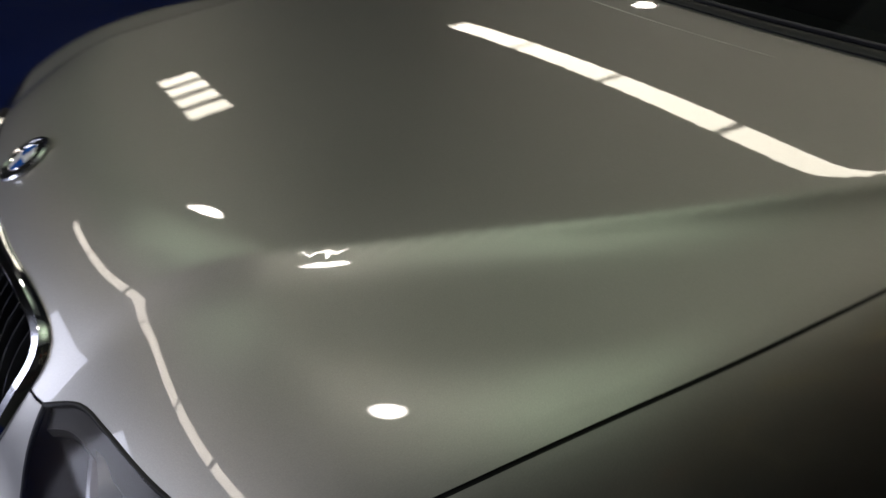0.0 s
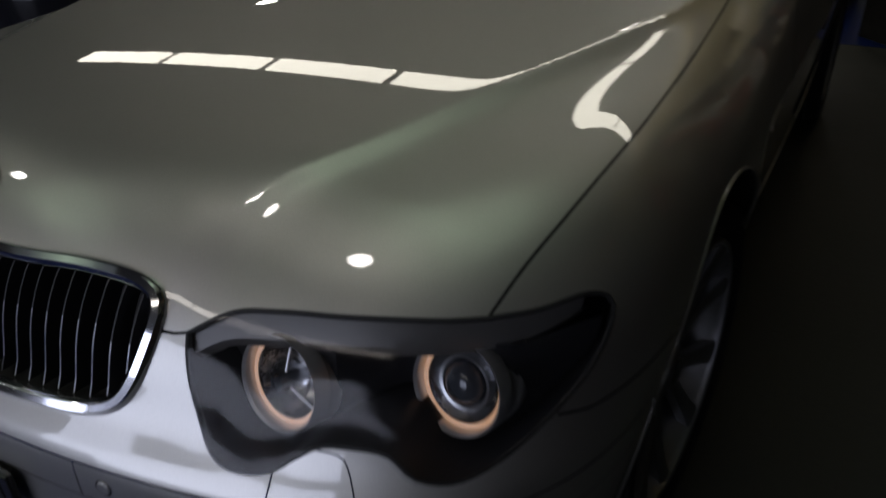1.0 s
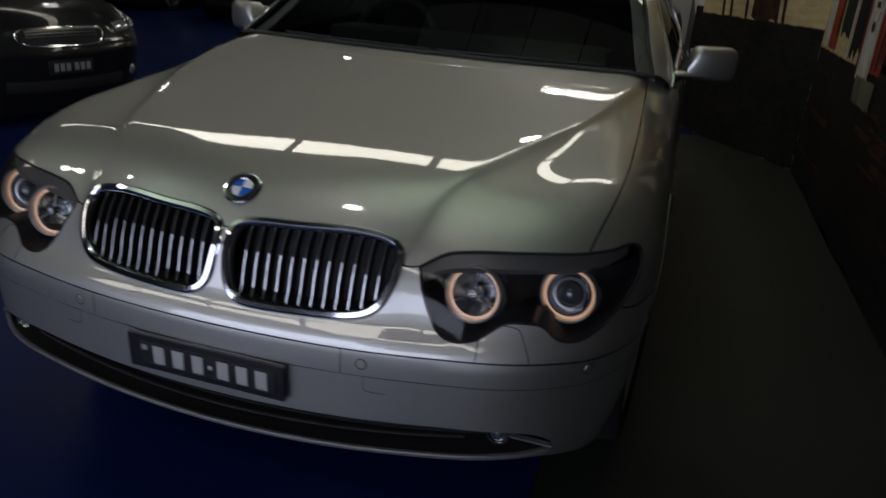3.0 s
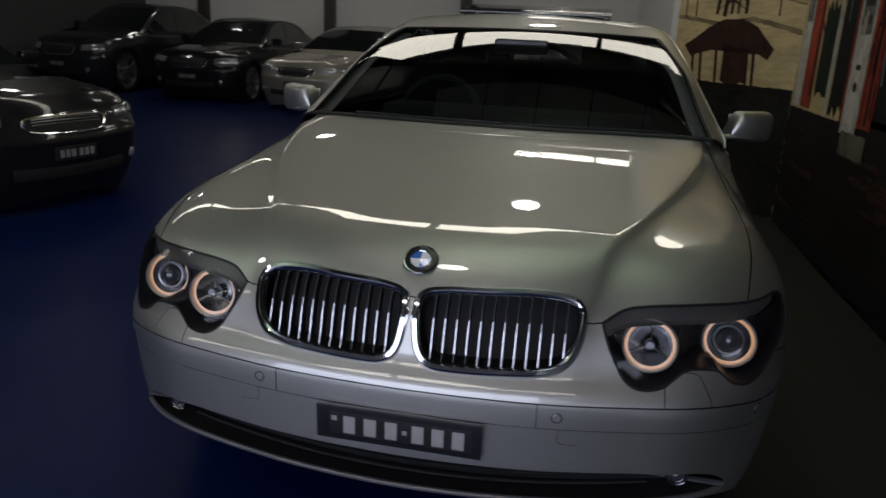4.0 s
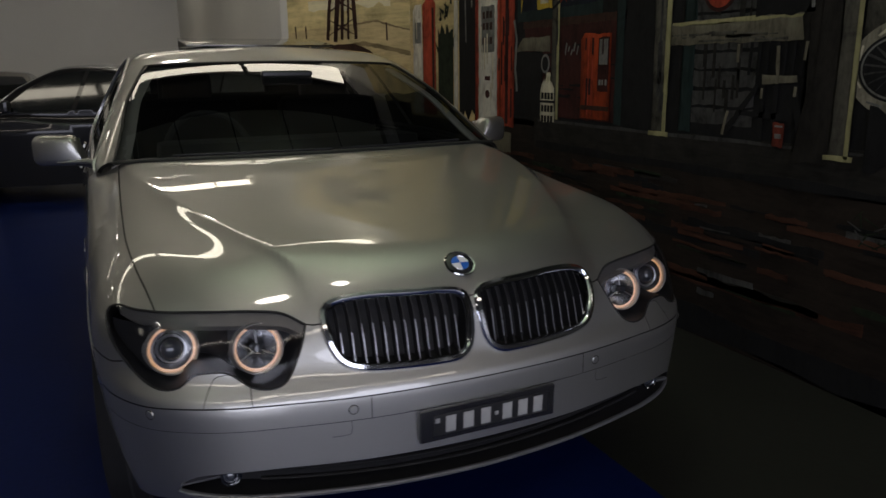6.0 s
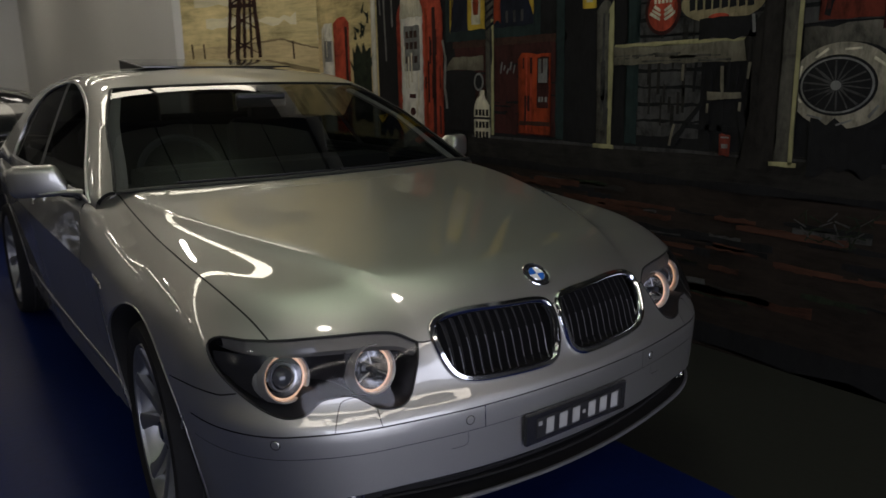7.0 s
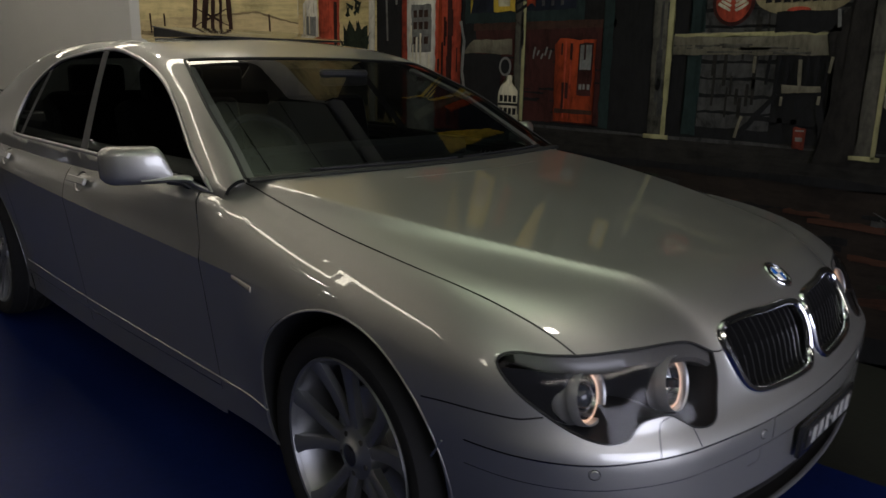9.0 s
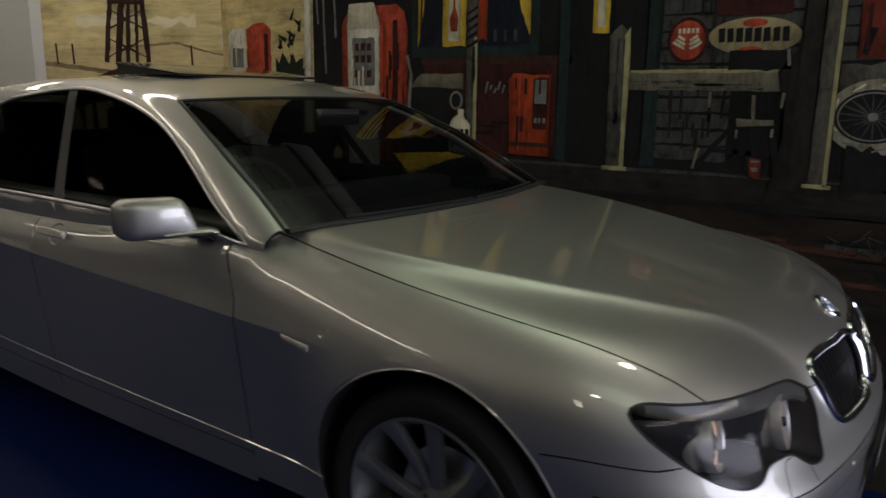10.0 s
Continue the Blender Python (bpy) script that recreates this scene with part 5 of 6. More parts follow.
mural = thing("mural", "dim painted mural of an old roadside filling station", "mural")
put = mural_part(mural, 1.826)
put("painted_earth", rect(-6.5, FLOOR_Z + .002, 4.88, .96), M_DIRT, 0, "dark brown painted earth")
put("painted_wall", rect(-6.5, .93, 3.62, 3.7), M_NIGHT, 0, "black shaded shop front")
put("painted_sky", rect(3.62, .93, 4.885, 3.6), M_SKY, 0, "hazy yellow painted sky")
put("painted_dune", [(3.62, .9), (4.885, .9), (4.885, 1.72), (4.82, 1.72), (4.4, 1.66), (4.0, 1.6), (3.62, 1.62)], M_DUNE, 1)
for k in range(16):
    rng = random.Random(50 + k)
    y, z, l = rng.uniform(-2.5, 4.2), rng.uniform(.05, .78), rng.uniform(.3, 1.1)
    put("painted_streak", ragged(y, y + l, z, z + rng.uniform(.02, .06), 7, .012, k), (M_RUST, M_PORCH, M_NIGHT)[k % 3], 1)
put("painted_porch", ragged(-6, 2.75, .80, .975, 40, .012, 3), M_PORCH, 2, "grey painted porch boards")
put("painted_edge", ragged(-6, 2.7, .962, .975, 40, .005, 4), M_BOARD, 3)
put("painted_edge", ragged(-6, 2.72, .795, .83, 40, .01, 5), M_NIGHT, 3)
# far pump, bush, white post and cactus
put("painted_pump", [(4.33, .92), (4.60, .92), (4.60, 1.84), (4.52, 1.88), (4.40, 1.88), (4.33, 1.83)], M_RED, 2, "red painted pump")
put("pump_front", [(4.60, .92), (4.82, .92), (4.81, 1.80), (4.76, 1.85), (4.62, 1.85)], M_WHITE, 2, "white pump front")
put("pump_dial", rect(4.64, 1.52, 4.78, 1.70), M_GREY, 3)
put("pump_band", rect(4.36, 1.0, 4.40, 1.8), M_DARK_RED, 3)
for k in range(26):
    rng = random.Random(200 + k)
    y, z = rng.uniform(4.0, 4.28), rng.uniform(1.3, 1.9)
    a = rng.uniform(.4, 2.7)
    put("painted_leaf", stroke(y, z, y + .09 * math.cos(a), z + .09 * math.sin(a), .035, .006), M_GREEN, 3 + k % 2)
put("painted_bush", ragged(3.99, 4.28, 1.05, 1.62, 8, .05, 9), M_GREEN, 2, "dark painted bush")
put("painted_post", rect(3.905, .9, 3.97, 2.7), M_WHITE, 3, "thin white post")
put("painted_cactus", ragged(3.60, 3.88, .95, 2.3, 9, .05, 11), M_NIGHT, 2, "dark painted cactus")
for y, z, l in ((3.66, 1.75, .5), (3.76, 1.5, .6), (3.83, 1.85, .35)):
    put("cactus_light", stroke(y, z, y + .02, z + l, .016), M_GREY, 3)
# near pump
put("painted_pump", [(3.02, .9), (3.6, .9), (3.6, 1.82), (3.56, 1.90), (3.48, 1.95), (3.12, 1.95), (3.05, 1.90), (3.02, 1.80)], M_RED, 3, "tall red painted pump")
put("pump_front", [(3.26, .84), (3.545, .84), (3.545, 1.80), (3.50, 1.87), (3.32, 1.87), (3.26, 1.80)], M_WHITE, 4, "white pump front")
put("pump_cap", [(3.25, 1.80), (3.55, 1.80), (3.53, 1.97), (3.3, 1.97)], M_CREAM, 5)
put("pump_dial", rect(3.30, 1.42, 3.50, 1.74), M_GREY, 5)
for z in (1.68, 1.60, 1.50):
    for k in range(3):
        put("painted_mark", rect(3.33 + .055 * k, z - .025, 3.368 + .055 * k, z + .025), M_UMBER, 6)
put("painted_mark", rect(3.36, 1.22, 3.44, 1.25), M_DARK_RED, 6)
put("painted_mark", disc(3.40, 1.12, .035, .03, 16), M_DARK_RED, 6)
put("pump_side", rect(3.10, .92, 3.14, 1.85), M_DARK_RED, 5)
put("pump_side", rect(3.20, .92, 3.225, 1.85), M_ORANGE, 5)
put("pump_base", rect(3.05, .72, 3.5, .86), M_BEAM, 5)
hose = [(3.02, 1.62), (2.985, 1.5), (3.0, 1.3), (2.975, 1.15)]
for a, b in zip(hose[:-1], hose[1:]):
    put("pump_hose", stroke(*a, *b, .022), M_GREY, 5)
# window with curtains
put("window_frame", rect(2.04, 1.60, 2.98, 2.62), M_TEAL, 2, "teal painted window frame")
put("window_dark", rect(2.10, 1.665, 2.93, 2.55), paint("mural_night_blue", (0.0081, 0.0108, 0.0203)), 3)
put("curtain", [(2.93, 1.66), (2.76, 2.55), (2.93, 2.55)], M_YELLOW, 4, "yellow curtain")
put("curtain", [(2.10, 1.72), (2.10, 2.55), (2.3, 2.55), (2.16, 1.86)], M_YELLOW, 4, "yellow curtain")
for k in range(4):
    put("curtain_fold", stroke(2.905 - .028 * k, 1.74 + .14 * k, 2.885 - .03 * k, 2.5, .012), M_UMBER, 5)
put("lit_panel", rect(2.555, 1.668, 2.735, 2.3), M_YELLOW, 4, "bright advertising panel")
put("lit_panel", rect(2.60, 1.70, 2.69, 2.05), M_CREAM, 5)
put("painted_bottle", [(2.62, 1.76), (2.67, 1.76), (2.675, 1.84), (2.655, 1.9), (2.655, 1.96), (2.635, 1.96), (2.635, 1.9), (2.615, 1.84)], M_ORANGE, 6)
put("lit_panel", ragged(2.40, 2.50, 1.7, 2.2, 5, .02, 31), M_ORANGE, 4)
for y in (2.2, 2.27, 2.34):
    put("painted_mark", stroke(y, 1.69, y, 1.76, .02), M_BOARD, 4)
# shop front
put("painted_boarding", rect(1.84, 1.0, 2.88, 1.575), M_DARK_RED, 2, "dark red boarding")
put("boarding_rail", rect(1.82, 1.555, 2.9, 1.60), M_UMBER, 3)
put("striped_post", rect(2.465, .985, 2.545, 2.7), M_POST, 5, "weathered painted post")
put("post_light", rect(2.465, .985, 2.49, 1.72), M_POST_LIT, 6)
for k in range(5):
    put("post_stripe", stroke(2.545, 1.66 + .05 * k, 2.465, 1.70 + .05 * k, .018), M_NIGHT, 7)
put("table_top", [(2.57, 1.405), (3.0, 1.415), (2.90, 1.495), (2.57, 1.50)], M_BEAM, 4, "painted table top")
put("painted_machine", rect(2.66, 1.0, 2.99, 1.41), M_NIGHT, 4)
put("painted_wheel", disc(2.62, 1.33, .05, .06, 20), M_GREY, 5)
put("painted_wheel", disc(2.62, 1.33, .035, .045, 20), M_NIGHT, 6)
put("oil_can", [(2.505, .965), (2.665, .965), (2.67, 1.17), (2.63, 1.24), (2.60, 1.24), (2.60, 1.275), (2.56, 1.275), (2.56, 1.23), (2.50, 1.17)], M_CREAM, 6, "cream painted oil can")
for z in (1.13, 1.05, .985):
    for k in range(4):
        put("painted_mark", rect(2.52 + .036 * k, z - .022, 2.546 + .036 * k, z + .02), M_NIGHT, 7)
put("can_band", rect(2.502, 1.085, 2.667, 1.10), M_NIGHT, 7)
for k in range(5):
    put("painted_script", stroke(2.40 - .03 * k, 1.38 + .02 * (k % 2), 2.385 - .03 * k, 1.45 - .02 * (k % 3), .012), M_GREY, 4)
put("painted_cooler", [(1.945, 1.01), (2.225, 1.01), (2.235, 1.46), (2.20, 1.50), (2.10, 1.49), (1.95, 1.49)], M_ORANGE, 4, "orange red drinks cooler")
put("cooler_door", rect(1.965, 1.17, 2.06, 1.47), M_DARK_RED, 5)
put("cooler_panel", rect(1.975, 1.32, 2.05, 1.46), M_GREY, 6)
for k in range(3):
    put("painted_mark", rect(1.975 + .028 * k, 1.205, 1.993 + .028 * k, 1.235), M_GREY, 6)
for y in (2.11, 2.15):
    put("cooler_rib", rect(y, 1.03, y + .012, 1.48), M_RED, 5)
put("cooler_foot", rect(1.95, 1.06, 2.22, 1.085), M_UMBER, 6)
put("door_frame", rect(1.84, .99, 1.905, 2.9), M_TEAL, 4, "teal painted door frame")
put("doorway", rect(1.58, .98, 1.84, 2.9), M_NIGHT, 3)
put("porch_lamp", rect(1.60, 1.72, 1.70, 1.97), M_YELLOW, 5, "glowing yellow painted lamp")
put("porch_lamp", rect(1.625, 1.75, 1.675, 1.94), M_CREAM, 6)
put("leaning_post", [(1.485, .975), (1.575, .975), (1.595, 1.70), (1.53, 1.76), (1.485, 1.72)], M_POST, 5, "pale weathered post")
put("post_light", [(1.472, .975), (1.497, .975), (1.505, 1.70), (1.475, 1.745), (1.468, 1.6)], M_POST_LIT, 6)
put("post_foot", rect(1.45, .955, 1.60, .978), M_POST_LIT, 6)
# siding, bench, signs
for k in range(14):
    z = 1.04 + .085 * k
    put("painted_board", ragged(.0 if z > 1.5 else .92, 1.30, z, z + .07, 9, .006, 70 + k), M_BOARD, 2)
put("window_frame", rect(1.30, .99, 1.38, 2.6), M_TEAL, 3)
put("bench_beam", [(.66, 1.405), (1.48, 1.405), (1.48, 1.505), (1.3, 1.515), (.65, 1.515)], M_BEAM, 5, "pale painted beam")
put("bench_light", ragged(.68, 1.46, 1.497, 1.513, 12, .005, 91), M_POST_LIT, 6)
put("round_sign", disc(1.16, 1.665, .108, .118), M_DARK_RED, 4, "round dark red painted sign")
put("round_sign_rim", disc(1.16, 1.665, .09, .10), M_RED, 5)
for k in (-1, 1):
    for j in range(3):
        put("painted_wing", stroke(1.16 + .012 * k, 1.62 + .022 * j, 1.16 + (.075 - .012 * j) * k, 1.655 + .016 * j, .014), M_CREAM, 6)
for k in range(5):
    put("painted_mark", rect(1.105 + .023 * k, 1.70, 1.12 + .023 * k, 1.725), M_CREAM, 6)
put("oval_sign", disc(.83, 1.678, .222, .092, 44), M_OVAL, 4, "cream oval painted sign")
put("oval_sign_mark", disc(.83, 1.742, .06, .02, 20), M_RED, 5)
put("oval_sign_mark", disc(.84, 1.612, .055, .016, 20), M_RED, 5)
for k in range(8):
    put("painted_mark", [(.662 + .044 * k, 1.652), (.694 + .044 * k, 1.648), (.697 + .044 * k, 1.716), (.665 + .044 * k, 1.72)], M_NIGHT, 6)
put("painted_chest", ragged(.64, .94, 1.51, 1.605, 8, .008, 92), M_NIGHT, 7, "black painted seat back")
put("chest_light", stroke(.65, 1.53, .66, 1.61, .014), M_GREY, 8)
put("red_sign", rect(.66, 1.78, 1.02, 2.1), M_DARK_RED, 4, "red painted sign")
# chair and stool
for y in (.955, .91, .865, .82, .775, .73, .685):
    put("chair_rail", stroke(y, 1.265, y - .008, 1.405, .014), M_NIGHT, 6)
put("chair_seat", [(.878, 1.268), (.80, 1.262), (.70, 1.264), (.692, 1.234), (.80, 1.23), (.87, 1.226)], M_BEAM, 7, "pale painted chair seat")
for a, b in (((.90, 1.22), (1.085, .99)), ((.87, 1.22), (.865, .99)), ((.70, 1.22), (.66, .985)), ((.80, 1.22), (.80, .99)), ((.99, 1.1), (.70, 1.09))):
    put("chair_leg", stroke(*a, *b, .026), M_NIGHT, 6)
for a, b, w in (((1.056, 1.105), (1.082, .994), .014), ((1.018, 1.40), (1.021, 1.32), .016), ((.66, 1.40), (.668, 1.325), .014), ((.803, 1.385), (.793, 1.228), .016), ((.697, 1.218), (.70, 1.178), .014), ((.87, 1.21), (.871, 1.165), .012)):
    put("chair_light", stroke(*a, *b, w), M_BEAM, 8)
put("painted_tree", [(.46, .93), (.54, .905), (.62, .915), (.70, .9), (.675, .99), (.645, 1.2), (.66, 1.36), (.70, 1.5), (.61, 1.62), (.58, 2.5), (.48, 2.5), (.5, 1.4)], M_TRUNK, 7, "dark painted tree trunk")
put("corner_post", rect(.425, .945, .51, 2.8), M_POST, 8, "tall painted post with a yellow edge")
put("post_light", rect(.425, .945, .445, 2.8), M_POST_LIT, 9)
put("post_foot", rect(.405, .935, .535, .955), M_POST_LIT, 9)
put("painted_can", ragged(.735, .795, .965, 1.065, 5, .004, 97), M_DIM_RED, 7, "small red painted can")
put("can_mark", rect(.748, 1.0, .782, 1.02), M_GREY, 8)
put("can_mark", rect(.745, 1.048, .785, 1.056), M_GREY, 8)
# whitewall wheel
put("painted_wheel", disc(.245, 1.29, .222, .178, 48), M_DIM_WHEEL, 5, "painted whitewall wheel")
put("painted_tyre", disc(.262, 1.292, .165, .126, 44), M_NIGHT, 6)
put("painted_rim", disc(.262, 1.292, .153, .116, 44), M_GREY, 7)
put("painted_rim", disc(.262, 1.292, .144, .108, 44), M_NIGHT, 8)
for k in range(18):
    a = 2 * math.pi * k / 18
    put("painted_spoke", stroke(.262 + .02 * math.cos(a), 1.292 + .02 * math.sin(a), .262 + .138 * math.cos(a + .12), 1.292 + .104 * math.sin(a + .12), .006), M_BOARD, 9)
put("painted_hub", disc(.262, 1.292, .022, .02, 20), M_GREY, 10)
put("painted_beam", ragged(-.12, .42, 1.42, 1.54, 9, .012, 96), M_POST, 4, "brown painted board")
put("wheel_shade", disc(.215, 1.285, .225, .182, 40), M_NIGHT, 4.5)
put("painted_stump", ragged(.05, .36, .93, 1.13, 9, .03, 94), M_NIGHT, 6)
put("red_sign", rect(.08, 1.56, .36, 1.95), M_DIM_RED, 4, "red painted sign")
put("sign_mark", disc(.2, 1.70, .05, .05, 20), M_DARK_RED, 5)
put("sign_mark", stroke(.33, 1.58, .30, 1.70, .03), M_NIGHT, 5)
for k in range(30):
    rng = random.Random(400 + k)
    y, z, a = rng.uniform(.05, .4), rng.uniform(.6, .74), rng.uniform(.2, 2.9)
    put("painted_twig", stroke(y, z, y + .07 * math.cos(a), z + .05 * math.sin(a), .006), M_BOARD if k % 3 == 0 else M_GREEN, 3 + k % 2)
for k in range(6):
    put("painted_board", ragged(-2.2, .0, 1.0 + .17 * k, 1.14 + .17 * k, 12, .008, 120 + k), M_BOARD, 2)
put("painted_post", rect(-.35, .93, -.27, 2.6), M_POST, 5)

# brushed lights and shades on the painted things
for y0, y1, z0, z1, mat, n, sd in ((3.02, 3.26, .95, 1.9, M_DARK_RED, 9, 1), (3.27, 3.54, .9, 1.8, M_CREAM, 7, 2), (1.95, 2.22, 1.03, 1.47, M_DARK_RED, 7, 3), (.67, 1.46, 1.41, 1.5, M_POST, 12, 4),
                                   (1.49, 1.57, 1.0, 1.68, M_BOARD, 7, 5), (.43, .5, 1.0, 2.4, M_BOARD, 9, 6), (2.47, 2.54, 1.0, 1.7, M_BOARD, 6, 7), (4.62, 4.8, 1.0, 1.8, M_CREAM, 6, 8), (1.85, 2.86, 1.02, 1.5, M_NIGHT, 26, 9),
                                   (.95, 1.3, 1.02, 2.2, M_PORCH, 30, 10), (.0, .42, 1.45, 1.95, M_DARK_RED, 10, 11), (-2.2, .0, 1.0, 2.1, M_PORCH, 40, 12)):
    rng = random.Random(900 + sd)
    for k in range(n):
        y, z = rng.uniform(y0, y1 - .03), rng.uniform(z0, z1 - .05)
        tall = (z1 - z0) > (y1 - y0)
        w, h = (rng.uniform(.008, .02), rng.uniform(.08, .3)) if tall else (rng.uniform(.08, .25), rng.uniform(.006, .016))
        put("brush_stroke", ragged(y, min(y + w, y1), z, min(z + h, z1), 5, .003, 950 + 40 * sd + k), mat, 6.3 if sd not in (9, 10, 12) else 3.4)
for k in range(9):
    a = 2 * math.pi * k / 9 + .2
    put("brush_stroke", stroke(.245 + .185 * math.cos(a), 1.29 + .148 * math.sin(a), .245 + .2 * math.cos(a + .35), 1.29 + .162 * math.sin(a + .35), .009), M_GREY if 3 < k < 8 else M_CREAM, 6.3)
for k in range(70):
    rng = random.Random(3000 + k)
    y, z, l = rng.uniform(-2.4, 4.6), rng.uniform(.04, .8), rng.uniform(.08, .5)
    put("brush_stroke", ragged(y, y + l, z, z + rng.uniform(.006, .03), 6, .006, 3100 + k), (M_RUST, M_PORCH, M_NIGHT, M_GREEN, M_BOARD)[k % 5], 2.2)

# a reddish track across the painted earth, in loose level strokes
for k in range(90):
    rng = random.Random(5000 + k)
    y = rng.uniform(-1.6, 2.9)
    z = .50 + .05 * y + rng.gauss(0, .11)
    l, h = rng.uniform(.15, .6), rng.uniform(.008, .035)
    if .16 < z < .76:
        put("brush_stroke", ragged(y, y + l, z, z + h, 7, .006, 5100 + k), (M_RUST, M_RUST, M_DIRT, M_NIGHT)[k % 4], 2.6 + .1 * (k % 5))
put("painted_edge", ragged(-6, 4.6, FLOOR_Z + .01, .13, 40, .03, 77), M_NIGHT, 2.5, "black painted foot of the mural")

# the desert on the slanting wall
desert = thing("desert_mural", "painted yellow desert with a dark wind pump", "mural")
along = BEND_B - BEND_A
DROP = -.137
desert.matrix_basis = Matrix.Translation(BEND_A + Vector((0, 0, DROP))) @ Matrix.Rotation(math.atan2(along.y, along.x) - math.pi / 2, 4, "Z")
put = mural_part(desert, -.004)
S_END = 1.43
put("painted_sky", rect(0, .8, S_END, 3.7), M_SKY, 0, "hazy yellow painted sky")
put("painted_earth", rect(0, FLOOR_Z - DROP + .002, S_END + .105, 1.2), M_PORCH, 1, "dark painted ground")
for k in range(18):
    rng = random.Random(600 + k)
    y, z = rng.uniform(.0, .9), rng.uniform(1.92, 3.2)
    put("painted_cloud", ragged(y, min(y + rng.uniform(.3, .6), S_END), z, z + rng.uniform(.05, .14), 8, .03, 610 + k), M_CLOUD, 1)
put("painted_dune", [(0, 1.15), (S_END, 1.15), (S_END, 1.80), (1.1, 1.83), (.78, 1.84), (.37, 1.88), (.15, 1.82), (0, 1.79)], M_DUNE, 2, "ochre painted dunes")
put("dune_shade", [(0, 1.6), (.5, 1.7), (.9, 1.66), (S_END, 1.72), (S_END, 1.69), (.9, 1.62), (.5, 1.66), (0, 1.56)], M_DUNE_DARK, 3)
put("dune_shade", [(0, 1.795), (.15, 1.825), (.37, 1.885), (.78, 1.845), (.78, 1.83), (.37, 1.87), (.15, 1.81), (0, 1.78)], M_DUNE_DARK, 3)
for s_ in (.25, 1.2, 1.33):
    put("fence_stake", stroke(s_, 1.70, s_ + .005, 1.86, .014), M_UMBER, 4)
put("painted_tank", [(.25, 1.45), (.45, 1.62), (.62, 1.68), (.84, 1.68), (1.0, 1.62), (1.3, 1.45), (1.2, 1.36), (.95, 1.42), (.4, 1.40), (.3, 1.36)], M_UMBER, 4, "dark painted tank and scrub")
put("painted_tank", ragged(.52, .80, 1.16, 1.45, 7, .02, 640), M_UMBER, 4)
for s_ in (.43, .50, .86, 1.05, 1.15):
    put("tank_leg", stroke(s_, 1.14, s_ + .03, 1.45, .03), M_UMBER, 5)
for a, b, w in (((.935, 1.72), (.83, 2.6), .036), ((.845, 1.70), (.74, 2.6), .05), ((.765, 1.72), (.705, 2.6), .03), ((.60, 1.72), (.64, 2.6), .036), ((.69, 1.72), (.66, 2.6), .024)):
    put("tower_leg", stroke(*a, *b, w), M_UMBER, 6, "wind pump tower")
for k in range(4):
    z0 = 1.76 + .22 * k
    l, r = .925 - .115 * (z0 - 1.7), .605 + .045 * (z0 - 1.7)
    put("tower_brace", stroke(l, z0, r, z0 + .15, .014), M_UMBER, 7)
    put("tower_brace", stroke(r, z0, l, z0 + .15, .014), M_UMBER, 7)
put("tower_beam", stroke(.90, 2.185, .62, 2.185, .035), M_UMBER, 7)
for k in range(14):
    a = 2 * math.pi * k / 14
    put("fan_blade", stroke(.74 + .07 * math.cos(a), 3.2 + .07 * math.sin(a), .74 + .30 * math.cos(a), 3.2 + .30 * math.sin(a), .03, .085), M_UMBER, 8, "wind pump blade")
put("fan_tail", [(.44, 3.14), (.12, 3.0), (.10, 3.28), (.42, 3.24)], M_UMBER, 7)

# ---- the other parked cars ----
def plain_shell():
    """Body, glass and roof of an ordinary car, coarse, as point and face arrays for the right half."""
    res = {}
    pieces = []
    for shell, bx in ((FRONT, (0.0, -.42, math.pi / 2, 1.25)), (TAIL, (0.0, -.42, math.pi / 2, 1.35))):
        arch_c = ARCH_Y if shell is FRONT else REAR_Y
        loop = shell.flat(snap(lower, [(.9, arch_c - .37 * math.cos(a), ARCH_Z + .37 * math.sin(a)) for a in np.linspace(-.75, math.pi + .75, 40)]))
        uv, tri, mid = tile(shell, bx, .07, [loop], [])
        P = shell.solid(uv)
        P[np.abs(uv[:, 0]) < 1e-6, 0] = 0
        pieces.append(take(P, gradient(lower, P), tri[~inside(mid, loop)]))
    loops = [FLANK.flat(snap(lower, [(.9, c - .37 * math.cos(a), ARCH_Z + .37 * math.sin(a)) for a in np.linspace(-.75, math.pi + .75, 40)])) for c in (ARCH_Y, REAR_Y)]
    uv, tri, mid = tile(FLANK, (.85, -.48, 4.1, .66), .07, loops, [])
    P = FLANK.solid(uv)
    pieces.append(take(P, gradient(lower, P), tri[~inside(mid, loops[0]) & ~inside(mid, loops[1])]))
    res["body"] = joined(*pieces)
    uv, tri, mid = tile(CABIN, (0.0, -.02, math.pi, 1.5), .05, [c_ws, c_dlo, rear_glass], [posts[0]])
    P = CABIN.solid(uv)
    P[np.abs(uv[:, 0]) < 1e-6, 0] = 0
    N = gradient(cabin, P)
    a, b, c = inside(mid, c_ws), inside(mid, c_dlo), inside(mid, rear_glass)
    p = (near_line(mid, posts[0][0]) < posts[0][1] * 1.02) & b
    res["roof"] = take(P, N, tri[(~a & ~b & ~c) | p])
    res["windscreen"], res["side_window"], res["rear_window"] = take(P, N, tri[a]), take(P, N, tri[b & ~p]), take(P, N, tri[c])
    return res


